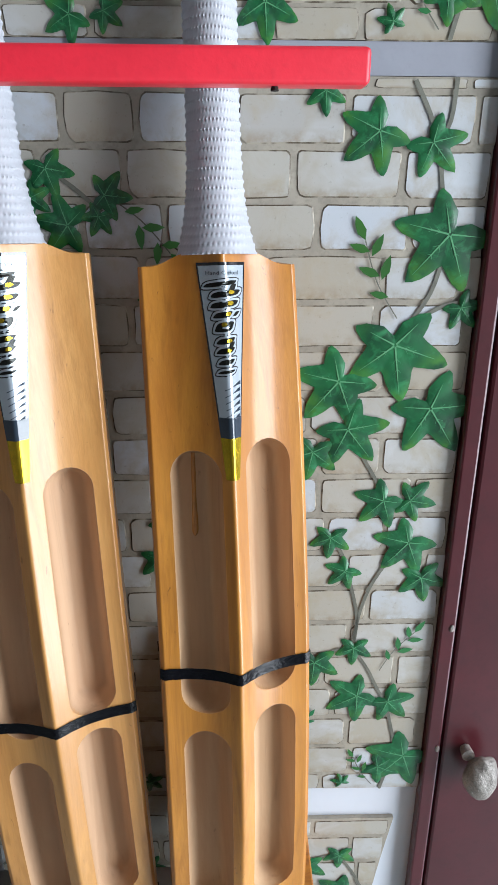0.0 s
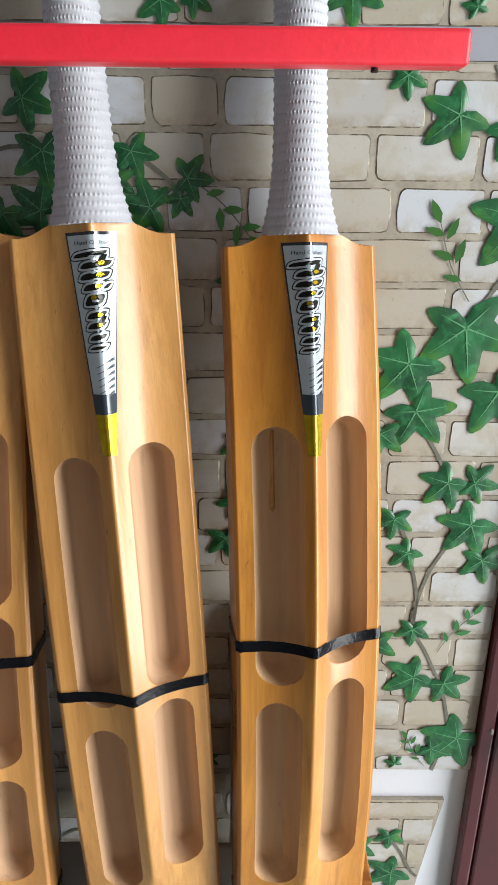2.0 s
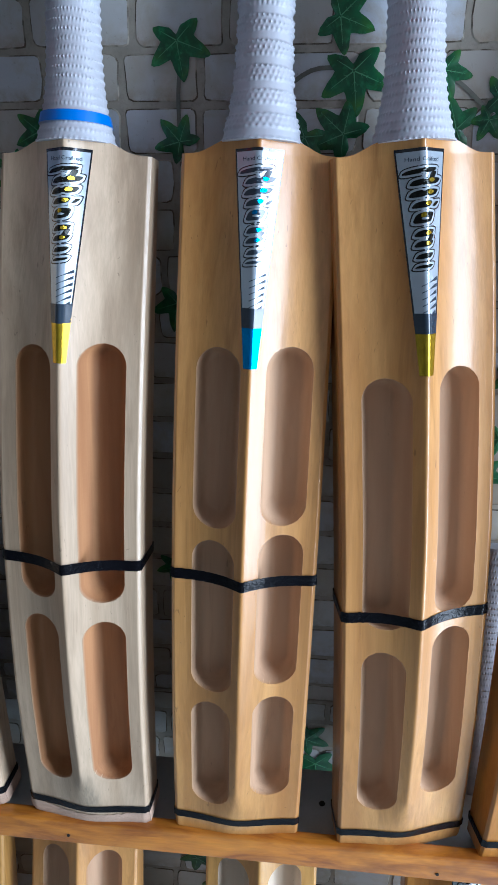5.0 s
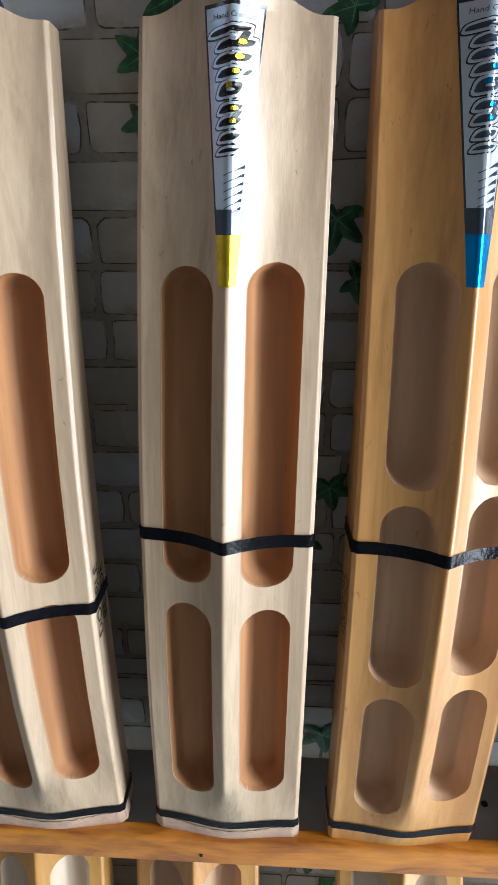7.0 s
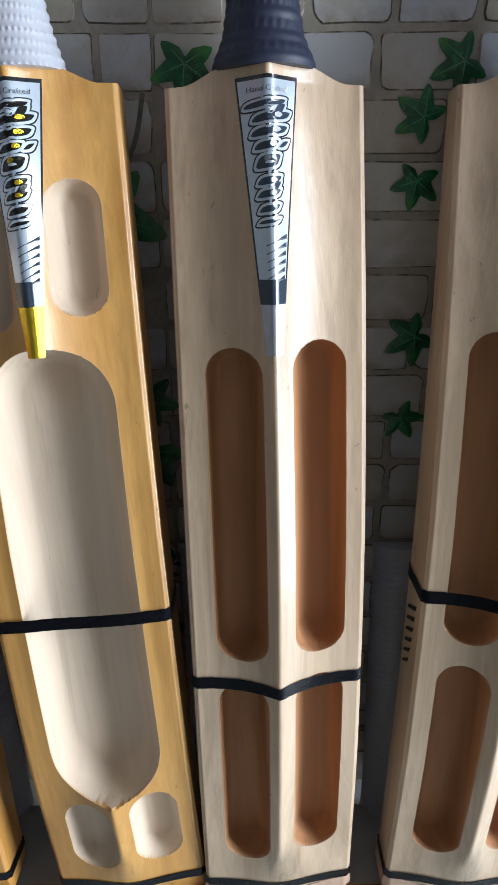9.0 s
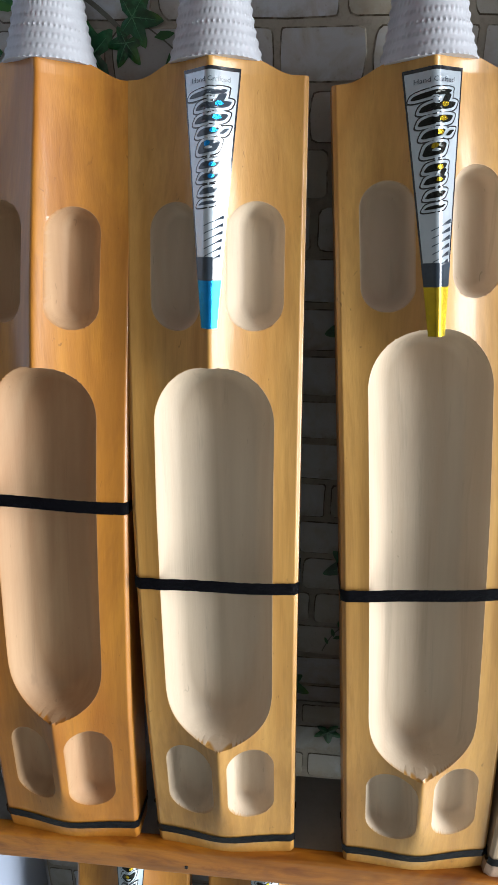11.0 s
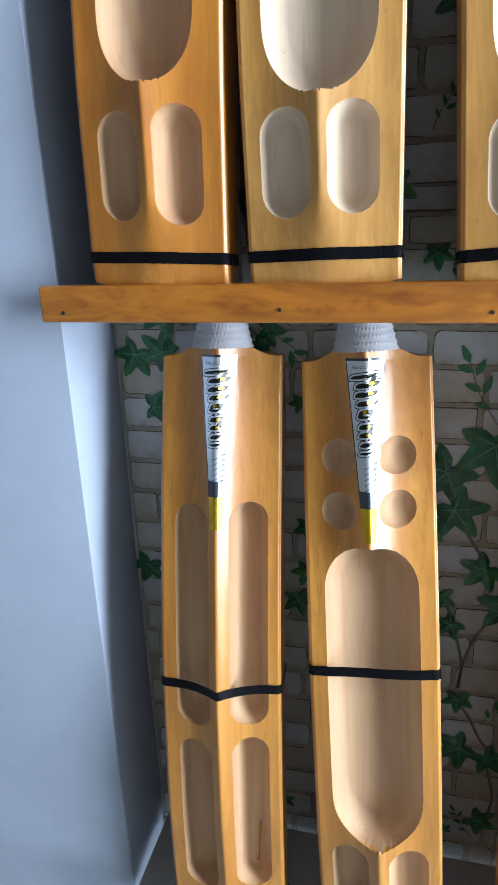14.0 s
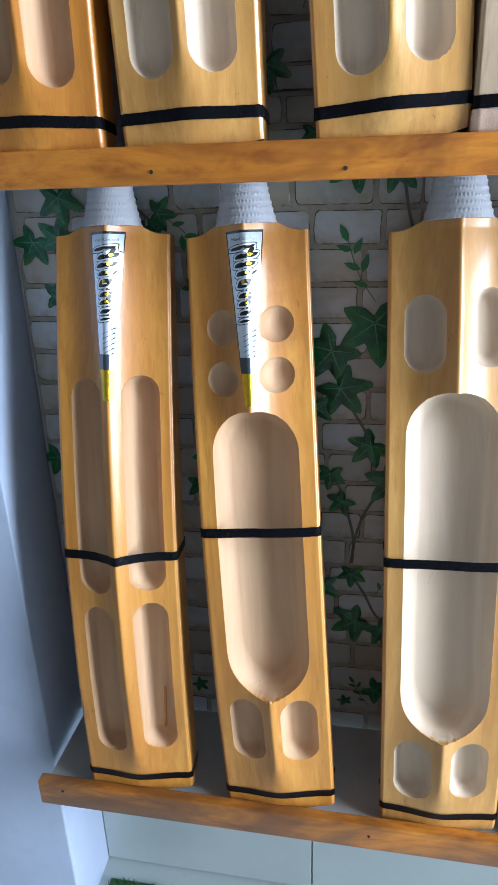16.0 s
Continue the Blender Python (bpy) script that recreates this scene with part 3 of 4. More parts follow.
TRIM = plain("grey_trim_paint", (0.30, 0.31, 0.355), 0.5, 0, 0.1, 25, 0.05)
tagged(part("trim", box((-0.893, 0.0016, PZ0 + PH + 0.0005), (0.294, 0.0054, PZ0 + PITCH - 0.0005)), TRIM), "flat grey strip between the wall panels", "trim", kind="structure")

# ---------------- racks ----------------


def screw_hole(parent, x, y, z, r=0.0016):
    bm = bmesh.new()
    bmesh.ops.create_cone(bm, cap_ends=True, segments=10, radius1=r, radius2=r * 0.8, depth=0.0012)
    bmesh.ops.rotate(bm, verts=bm.verts, matrix=Euler((radians(90), 0, 0)).to_matrix())
    bmesh.ops.translate(bm, verts=bm.verts, vec=(x, y, z))
    part("screw_hole", bm, HOLE, parent)


def rack(name, label, m, length, depth, rail_h, board_z, end_rail, holes, gap, stain=RAIL, rail_top=0.0088):
    """A shallow shelf: laminate board, stained front rail, and an end rail. Local x runs along the rail from its left end, y = 0 is the rail's face."""
    ob = tagged(empty(name, m), label, "shelf", "bat racks")
    part("board", box((0.004, 0.014, board_z - 0.016), (length - 0.004, depth - gap, board_z), 0.001), LAMINATE, ob, "grey laminate board")
    part("front_rail", box((0, 0, board_z - rail_h * 0.60), (length, 0.0135, board_z + rail_top), 0.0022, 3), stain, ob, smooth=40)
    if end_rail:
        part("end_rail", box((length - 0.0115, 0.0138, board_z - rail_h * 0.7), (length, depth - 0.003, board_z + rail_h * 0.25), 0.0015), RAIL, ob)
    for x, z in holes:
        screw_hole(ob, x, -0.0004, z)
    for x, y in ((0.16, 0.05), (0.52, 0.06), (0.83, 0.05)):
        bm = bmesh.new()
        bmesh.ops.create_cone(bm, cap_ends=True, segments=10, radius1=0.003, radius2=0.0025, depth=0.0012)
        bmesh.ops.translate(bm, verts=bm.verts, vec=(x, y, board_z + 0.0006))
        part("screw_head", bm, HOLE, ob)
    return ob


UP_Z, LOW_Z = 1.080, 0.424
rack("upper_rack", "amber-stained wooden wall rack with a shallow grey board", pose(-0.899, -0.1245, 0), 1.086, 0.1225, 0.033, UP_Z, True,
     [(0.195, 1.070), (0.343, 1.068), (0.02, 1.068), (0.60, 1.071), (0.93, 1.069)], 0.034)
rack("lower_rack", "scuffed brown-stained wooden wall rack with a grey board, near the floor", pose(-0.886, -0.1545, 0), 1.073, 0.150, 0.034, LOW_Z, False,
     [(0.03, 0.428), (0.37, 0.424), (0.62, 0.426)], 0.004, WORN_RAIL, 0.0136)

bar = tagged(empty("retaining_bar", pose(0.185, -0.111, 1.7445)), "red painted wooden bar holding the bat handles to the wall", "bar")
part("rail", box((-1.081, 0, -0.0090), (0.001, 0.018, 0.0088), 0.0028, 3), RED, bar, smooth=40)
for x in (-0.048, -0.55):
    bm = bmesh.new()
    bmesh.ops.create_cone(bm, cap_ends=True, segments=12, radius1=0.0022, radius2=0.0018, depth=0.0026)
    bmesh.ops.translate(bm, verts=bm.verts, vec=(x, 0.009, -0.0098))
    part("screw", bm, HOLE, bar, "dark screw head")

# ---------------- bats ----------------
BL = 0.565    # blade from toe to shoulder
BHW = 0.0545  # half its width


def smooth01(x):
    x = np.clip(x, 0, 1)
    return x * x * (3 - 2 * x)


def edge_h(v):
    return np.interp(v / BL, (0, .04, .25, .55, .8, 1), (.027, .031, .037, .037, .030, .021))


def bow(v):
    return 0.0185 * np.sin(np.pi * np.clip(v / BL, 0, 1))


def body(u, v, flat=False):
    """Height of the uncut back of the blade over the chord of its hitting face."""
    t, a = v / BL, np.abs(u) / BHW
    spine = np.interp(t, (0, .12, .5, .75, 1), (.005, .012, .0180, .0205, .0205))
    k = smooth01((t - 0.60) / 0.3)
    soft = 0.020 + 0.012 * k + 0.40 * (1 - smooth01(t / 0.13))
    ridge = np.sqrt(a ** 2 + soft ** 2) - soft
    h = edge_h(v) + bow(v) + spine * np.maximum(1 - ridge, 0) ** 2.5
    return h - 0.0022 * smooth01((a - 0.955) / 0.045)


def capsule(u, v, c):
    """Signed distance to an upright slot (u, v low, v high, half width)."""
    uc, lo, hi, hw = c
    q = np.clip(v, lo + hw, max(hi - hw, lo + hw))
    return np.hypot(u - uc, v - q) - hw + 0.00006 * np.sin(v * 900 + uc * 700) * np.sin(v * 610 + u * 500 + lo * 90)


def trough(u, v, c):
    """The long central scoop: round above, pointed below."""
    lo, hi, hw = c
    low = np.clip((v - lo) / 0.052, 0, 1)
    tip = 0.008 * (1 - smooth01(low)) + 1e-5
    half = hw * np.sin(np.pi / 2 * low) ** 0.58
    d = np.where(v > hi - hw, np.hypot(u, v - hi + hw) - hw, (np.sqrt(u ** 2 + tip ** 2) - tip - half) * (0.6 + 0.4 * low))
    return np.where(v < lo, np.maximum(d, lo - v), d)


def cutter(s, w):
    """How far a round-nosed cutter of edge radius w has gone down at signed distance s from the rim."""
    q = np.clip(1 + s / w, 0, 1)
    return (1 - q ** 2.0) ** 0.68 * (s < 0)


class Back:
    """The carved back of one bat."""

    def __init__(self, slots, scoop=None, depth=0.0180):
        self.slots, self.scoop, self.depth = slots, scoop, depth

    def height(self, u, v):
        h = body(u, v)
        sd = np.full(np.shape(h), 1.0)
        which = np.full(np.shape(h), -1)
        if self.scoop:
            s = trough(u, v, self.scoop)
            hw = self.scoop[2]
            floor = edge_h(v) + bow(v) - 0.021 + 0.009 * (np.abs(u) / hw) ** 2.0
            m = cutter(s, 0.0140)
            h = h * (1 - m) + np.minimum(floor, h) * m
            which = np.where(s < 2e-5, 0, which)
            sd = np.minimum(sd, s)
        for i, c in enumerate(self.slots):
            s = capsule(u, v, c)
            m = cutter(s, c[3] * (0.95 if c[2] - c[1] < 0.04 else 0.52))
            rim = body(np.full(np.shape(u), c[0]), v)
            deep = self.depth * (0.60 if c[2] - c[1] < 0.04 else 0.78 if c[2] - c[1] < 0.08 else 1.0)
            floor = rim + 0.25 * (body(u, v) - rim) - deep
            h = h * (1 - m) + np.minimum(floor, h) * m
            which = np.where((s < 2e-5) & (s < sd), i + 1, which)
            sd = np.minimum(sd, s)
        return h, sd, which


def top_line(u):
    """The shoulders: level at the corners, sweeping up to the handle."""
    a = np.abs(u)
    return BL + 0.0080 * smooth01((0.051 - a) / 0.028) ** 1.5


def toe_line(u):
    return 0.006 * (np.abs(u) / BHW) ** 2.2


def carve(back, material, bat):
    nu, nv = 132, 500
    us = np.linspace(-1, 1, nu + 1)
    us = np.sign(us) * BHW * np.abs(us) ** 0.96
    s = np.linspace(0, 1, nv + 1)[:, None]
    u = np.repeat(us[None, :], nv + 1, 0)
    v = toe_line(u) + s * (top_line(u) - toe_line(u))
    # bring grid points near a rim onto it
    for _ in range(2):
        e = 2e-5
        sd = back.height(u, v)[1]
        gu = (back.height(u + e, v)[1] - back.height(u - e, v)[1]) / (2 * e)
        gv = (back.height(u, v + e)[1] - back.height(u, v - e)[1]) / (2 * e)
        pull = np.where(np.abs(sd) < 0.00060, sd, 0.0) / np.maximum(gu ** 2 + gv ** 2, 0.2)
        u, v = u - pull * gu, v - pull * gv
    h, sd, which = back.height(u, v)
    v3 = np.stack([u, -h, v], -1).reshape(-1, 3)
    # hitting face: three columns
    bu = np.repeat(np.array([[-BHW, 0.0, BHW]]), nv + 1, 0)
    bv = toe_line(bu) + s * (top_line(np.abs(bu)) - toe_line(bu))
    bh = bow(bv)
    b3 = np.stack([bu, -bh, bv], -1).reshape(-1, 3)
    nf = len(v3)
    verts = np.vstack([v3, b3])
    W1 = nu + 1
    i, j = np.meshgrid(np.arange(nv), np.arange(nu), indexing="ij")
    a = (i * W1 + j).ravel()
    quads = np.stack([a, a + 1, a + 1 + W1, a + W1], -1)
    owner = which.reshape(-1)[quads].min(1)
    k = np.arange(nv)
    extra = [(int(q * W1), int((q + 1) * W1), int(nf + 3 * q + 3), int(nf + 3 * q)) for q in k]
    extra += [(int((q + 1) * W1 - 1), int(nf + 3 * q + 2), int(nf + 3 * q + 5), int((q + 2) * W1 - 1)) for q in k]
    extra += [(int(nf + 3 * q + c), int(nf + 3 * q + 3 + c), int(nf + 3 * q + 4 + c), int(nf + 3 * q + 1 + c)) for q in k for c in (0, 1)]
    extra.append(tuple([nf, nf + 1, nf + 2] + list(range(nu, -1, -1))))
    top = nv * W1
    extra.append(tuple(list(range(top, top + W1)) + [nf + 3 * nv + 2, nf + 3 * nv + 1, nf + 3 * nv]))
    allsd = np.concatenate([sd.reshape(-1), np.full(len(b3), 1.0)])

    def cutout(name, faces, parent, label):
        used = sorted({x for f in faces for x in f})
        at = {x: n for n, x in enumerate(used)}
        me = mesh_from(name, verts[used].tolist(), [tuple(at[x] for x in f) for f in faces])
        me.attributes.new("hollow", "FLOAT", "POINT").data.foreach_set("value", allsd[used].astype(np.float32))
        return finish(name, me, material, parent, label, smooth=50)

    blade = cutout("blade", [tuple(q) for q in quads[owner < 0].tolist()] + extra, bat, "")
    for n in sorted(set(owner.tolist()) - {-1}):
        cutout("scoop" if n == 0 else "slot", [tuple(q) for q in quads[owner == n].tolist()], blade, "bare sanded hollow")
    return blade


def patch(name, us, vs, height, off, material, parent, label="", thick=0.0):
    """A thin sheet laid over the back: us[i][j], vs[i][j] are its grid."""
    u, v = np.array(us, float), np.array(vs, float)
    y = -(height(u, v) + off)
    verts = np.stack([u, y, v], -1).reshape(-1, 3)
    n, m = u.shape
    faces = [(i * m + j, i * m + j + 1, (i + 1) * m + j + 1, (i + 1) * m + j) for i in range(n - 1) for j in range(m - 1)]
    return finish(name, mesh_from(name, verts.tolist(), faces), material, parent, label, smooth=60)


def band(name, v, width, back, bat, over, material=TAPE, drop=0.0):
    """Tape round the blade: over the back, round both edges and along the hitting face."""
    nu = 44
    u = np.linspace(-BHW, BHW, nu + 1)
    rings = []
    rnd = random.Random(int(v * 1e4))
    wob = [rnd.uniform(-0.00018, 0.00018) for _ in range(nu + 1)]
    for k, dv in enumerate((-width / 2, width / 2)):
        vv = v + dv + np.array(wob) * (1 if k else 0.6) + drop * np.abs(u) / BHW
        if over:
            h = body(np.maximum(np.abs(u), 0.0385), vv) + 0.0010 + 0.0005 * np.sin(u * 90)
        else:
            h = body(u, vv) + 0.0008
        vb = v + dv + drop
        ring = [(-BHW - 0.0008, -bow(vb) + 0.0008, vb)] + [(-BHW - 0.0008, -(h[0]), vv[0])] + [(a, -b, c) for a, b, c in zip(u, h, vv)] + [(BHW + 0.0008, -h[-1], vv[-1]), (BHW + 0.0008, -bow(vb) + 0.0008, vb)]
        rings.append(ring)
    n = len(rings[0])
    verts = rings[0] + rings[1]
    faces = [(i, (i + 1) % n, n + (i + 1) % n, n + i) for i in range(n)]
    return finish(name, mesh_from(name, verts, faces), material, bat, "black tape", smooth=60)


def block(cu, cv, ru, rv, skew=0.0015, n=24):
    """A slanted, rounded block."""
    pts = []
    for a in (2 * math.pi * i / n for i in range(n)):
        c, s = math.cos(a), math.sin(a)
        x, y = math.copysign(abs(c) ** 0.55, c) * ru, math.copysign(abs(s) ** 0.55, s) * rv
        pts.append((cu + x + skew * y / rv, cv + y + 0.10 * x))
    return pts


def blob(cu, cv, ru, rv, skew=0.0, n=18):
    return [(cu + ru * math.cos(a) * (1 + 0.12 * math.cos(3 * a)) + skew * math.sin(a), cv + rv * math.sin(a)) for a in (2 * math.pi * i / n for i in range(n))]


def shapes(name, rings, height, off, material, parent, label=""):
    """Flat printed shapes, each a part of its own."""
    for n, ring in enumerate(rings):
        u = np.array([p[0] for p in ring])
        v = np.array([p[1] for p in ring])
        cu, cv = u.mean(), v.mean()
        uu = np.concatenate([[cu], cu + (u - cu) * 0.5, u])
        vv = np.concatenate([[cv], cv + (v - cv) * 0.5, v])
        h = height(uu, vv) + off + 0.00004 * (n % 2)
        m = len(ring)
        faces = [(0, 1 + i, 1 + (i + 1) % m) for i in range(m)]
        faces += [(1 + i, 1 + m + i, 1 + m + (i + 1) % m, 1 + (i + 1) % m) for i in range(m)]
        finish(name, mesh_from(name, np.stack([uu, -h, vv], -1).tolist(), faces), material, parent, label, smooth=60)


def text_on(name, body_text, size, place, material, parent, spread=1.0):
    """Letters of the built-in font, laid on a surface by place(x, y)."""
    cu = bpy.data.curves.new(name, "FONT")
    cu.body, cu.size, cu.align_x, cu.resolution_u = body_text, size, "CENTER", 2
    ob = new(name, cu)
    me = bpy.data.meshes.new_from_object(ob.evaluated_get(bpy.context.evaluated_depsgraph_get()))
    bpy.data.objects.remove(ob)
    for vert in me.vertices:
        vert.co = place(vert.co.x * spread, vert.co.y)
    me.materials.clear()
    return finish(name, me, material, parent)


def sticker(bat, tip, lettering):
    """The tapering label along the spine: sheet, dark border, blob lettering, slanted strokes and a foil tip."""
    hw = lambda v: np.interp(v, (0.4235, 0.5665), (0.0045, 0.0165))
    hgt = lambda u, v: body(u, v)

    def sheet(name, v0, v1, shrink, off, mat, label="", parent=None):
        vs = np.linspace(v0, v1, 24)
        us = [np.linspace(-1, 1, 11) * (hw(v) - shrink) for v in vs]
        return patch(name, us, [[v] * 11 for v in vs], hgt, off, mat, parent or bat, label)

    base = sheet("sticker", 0.4565, 0.5670, 0.0, 0.0004, INK, "white and black brand sticker")
    sheet("face", 0.4615, 0.5650, 0.0009, 0.0007, PAPER, "", base)
    sheet("foil_tip", 0.4250, 0.4560, 0.0, 0.0005, tip, "shiny foil tip", base)
    sheet("dark_band", 0.4520, 0.4650, 0.0, 0.0010, SLATE, "", base)
    # brand lettering as plain rounded shapes
    bars = [(-0.0016, 0.5530, 0.0105, 0.0016), (0.0016, 0.5465, 0.0096, 0.0021), (0.0060, 0.5500, 0.0022, 0.0030), (0.0004, 0.5395, 0.0090, 0.0022), (-0.0012, 0.5325, 0.0058, 0.0021), (0.0080, 0.5330, 0.0015, 0.0016),
            (-0.0006, 0.5245, 0.0058, 0.0034), (-0.0002, 0.5150, 0.0056, 0.0021), (0.0030, 0.5118, 0.0018, 0.0026), (-0.0006, 0.5085, 0.0054, 0.0020), (-0.0004, 0.5010, 0.0048, 0.0018), (-0.0008, 0.4945, 0.0050, 0.0011)]
    for nm, grow, off, mat in (("outline", 0.0021, 0.0010, INK), ("inline", 0.0014, 0.0013, PAPER), ("lettering", 0.0, 0.0016, lettering)):
        shapes(nm, [block(a, b, c + grow, d + grow) for a, b, c, d in bars], hgt, off, mat, base)
    for nm, mat, lst, off in (("highlight", tip, [(0.0052, 0.5475, 0.0022, 0.0014), (0.0040, 0.5402, 0.0024, 0.0014), (0.0022, 0.5332, 0.0020, 0.0014), (-0.0012, 0.5262, 0.0018, 0.0016), (0.0018, 0.5152, 0.0020, 0.0013), (0.0012, 0.5088, 0.0018, 0.0012)], 0.0019),
                              ("counter", PAPER, [(-0.0004, 0.5240, 0.0024, 0.0008), (0.0010, 0.5498, 0.0018, 0.0008)], 0.0021)):
        shapes(nm, [blob(*q, 0.0003, 10) for q in lst], hgt, off, mat, base)
    strokes = []
    for i in range(6):
        v = 0.4870 - 0.0042 * i
        w = float(hw(v)) - 0.0014
        strokes.append([(w, v + 0.0012), (w, v - 0.0012), (-w * 0.35, v - 0.0052), (-w * 0.35, v - 0.0046)])
    shapes("stroke", strokes, hgt, 0.0010, SLATE, base)
    text_on("caption", "Hand Crafted", 0.0036, lambda x, y: (x * 1.12, -(float(body(np.array(x), np.array(0.5605))) + 0.0010), 0.5590 + y), SLATE, base)
    return base


def grip(bat, style, blue_band=False):
    """The handle and its rubber grip: flared at the shoulders, dotted or ribbed."""
    nr, nz = 144, 300
    v = np.linspace(0.5720, 0.862, nz + 1)[:, None]
    th = np.linspace(0, 2 * np.pi, nr + 1)[None, :-1]
    s = (v - 0.5720) / 0.2895
    r = 0.0168 + 0.0088 * np.exp(-((v - 0.5720) / 0.025) ** 1.2) + 0.0018 * np.exp(-(v - 0.5720) / 0.09) + 0.002 * smooth01((s - 0.96) / 0.03)
    if style == "dots":
        d = np.maximum(0, np.sin(48 * th + np.pi * np.floor(v / 0.0056))) * np.maximum(0, np.sin(2 * np.pi * v / 0.0056)) ** 1.2
        r = r + 0.0011 * d
    elif style == "bands":
        on = smooth01((np.sin(2 * np.pi * v / 0.0145) + 0.35) * 4)
        d = np.maximum(0, np.sin(36 * th + np.pi * np.floor(v / 0.0036))) * np.maximum(0, np.sin(2 * np.pi * v / 0.0036))
        r = r + 0.0012 * d * on + 0.0005 * on
    else:
        rib = np.maximum(0, np.sin(2 * np.pi * v / 0.011))
        r = r - 0.0010 + 0.0008 * rib + 0.0005 * np.maximum(0, np.sin(30 * th)) * np.maximum(0, -np.sin(2 * np.pi * v / 0.011))
        r = r + 0.0022 * np.exp(-((v - 0.5775) / 0.006) ** 2)
    x, y = r * np.cos(th), -0.0165 + r * 0.95 * np.sin(th)
    verts = np.stack([x, y, np.broadcast_to(v, x.shape)], -1).reshape(-1, 3).tolist()
    faces = [(i * nr + j, i * nr + (j + 1) % nr, (i + 1) * nr + (j + 1) % nr, (i + 1) * nr + j) for i in range(nz) for j in range(nr)]
    faces += [tuple(range(nr - 1, -1, -1)), tuple(range(nz * nr, nz * nr + nr))]
    ob = finish("grip", mesh_from("grip", verts, faces), GRIP_NAVY if style == "ribs" else GRIP, bat, "navy ribbed rubber grip" if style == "ribs" else "white textured rubber grip", smooth=60)
    if blue_band:
        bm = bmesh.new()
        bmesh.ops.create_cone(bm, cap_ends=False, segments=40, radius1=0.0254, radius2=0.0238, depth=0.007)
        bmesh.ops.translate(bm, verts=bm.verts, vec=(0, -0.0165, 0.587))
        part("grip_ring", bm, BLUE, ob, "blue rubber ring", smooth=60)
    return ob


def bat(label, material, back, tape_v, tip=None, lettering=None, style="dots", ring=False, side=None, toe=None, m=None, tape_drop=0.0, taper=0.0, drips=(), script=False, short=0.0):
    ob = tagged(empty("cricket_bat"), label, "cricket bat", "bats on the racks")
    carve(back, material, ob)
    band("tape_band", tape_v, 0.0085, back, ob, back.scoop is not None and back.scoop[0] < tape_v < back.scoop[1], drop=tape_drop)
    band("toe_band", 0.0240, 0.0082, back, ob, False)
    grip(ob, style, ring)
    if tip:
        sticker(ob, tip, lettering or DARKFOIL)
    if toe:
        toe_guard(ob)
    for sgn in side or ():
        for word, h0 in (("DOUBLE", 0.0215), ("BLADE", 0.0085)):
            text_on("side_lettering", word, 0.0150, lambda x, y, h0=h0, sgn=sgn: (sgn * (BHW + 0.0007), -(float(bow(np.array(0.214))) + h0 + y), 0.214 + sgn * x), MATTE_INK, ob, 0.95)
    for run, wide in drips:
        drip(ob, back, run, wide)
    if script:
        brush_marks(ob)
    if taper or short:
        for piece in ob.children_recursive:
            for vert in piece.data.vertices:
                vert.co.x *= 1 - taper * min(max(vert.co.z / BL, 0.0), 1.0)
                vert.co.z -= short * float(smooth01((vert.co.z - 0.47) / 0.11))
    if m is not None:
        ob.matrix_world = m
    return ob


def drip(ob, back, run, wide):
    """A run of hardened varnish down the back, from (u, v) to (u, v), rounded below."""
    (u0, v0), (u1, v1) = run
    n = 26
    us, vs = [], []
    for i in range(n + 1):
        f = i / n
        half = wide * (0.55 + 0.45 * f) * math.sqrt(max(0.0, 1 - max(0.0, (f - 0.9) / 0.1) ** 2)) * (1 + 0.12 * math.sin(9 * f))
        us.append([u0 + (u1 - u0) * f + half * k / 3 for k in range(-3, 4)])
        vs.append([v0 + (v1 - v0) * f] * 7)
    swell = 0.0009 * (1 - (np.linspace(-1, 1, 7) ** 2)[None, :]) + 0.0002
    patch("varnish_drip", us, vs, lambda a, b: back.height(a, b)[0] + swell, 0.0, DRIP, ob, "hardened amber varnish drip")


def brush_marks(ob):
    """A hand-brushed mark on the edge of the blade, drawn as plain slanted strokes."""
    strokes = [(0.256 - 0.0085 * i, 0.020 - 0.0012 * i, 0.009) for i in range(6)]
    for v, reach, slip in strokes:
        b = float(bow(np.array(v)))
        bm = prism([(-b - 0.006, v - slip), (-b - 0.0085, v - slip + 0.0035), (-b - 0.006 - reach, v + 0.002), (-b - 0.006 - reach + 0.002, v - 0.002)], -BHW - 0.0008, -BHW - 0.0002, axis=0)
        part("brush_stroke", bm, MATTE_INK, ob)


def toe_guard(ob):
    """A scuffed strip of raw wood glued round the toe."""
    rnd = random.Random(5)
    n = 40
    rings = []
    for dv, off in ((0.0005, 0.0012), (0.0085, 0.0014), (0.0155, 0.0006)):
        u = np.linspace(-BHW, BHW, n + 1)
        vv = toe_line(u) + dv + np.array([rnd.uniform(-0.0012, 0.0008) for _ in u]) * (dv > 0.012)
        h = body(u, vv) + off
        rings.append([(-BHW - off, 0.002, vv[0]), (-BHW - off, -h[0], vv[0])] + [(a, -b, c) for a, b, c in zip(u, h, vv)] + [(BHW + off, -h[-1], vv[-1]), (BHW + off, 0.002, vv[-1])])
    m = len(rings[0])
    verts = sum(rings, [])
    faces = [(k * m + i, k * m + i + 1, (k + 1) * m + i + 1, (k + 1) * m + i) for k in range(2) for i in range(m - 1)]
    return finish("toe_strip", mesh_from("toe_strip", verts, faces), TOEWRAP, ob, "chipped raw wood toe strip", smooth=50)


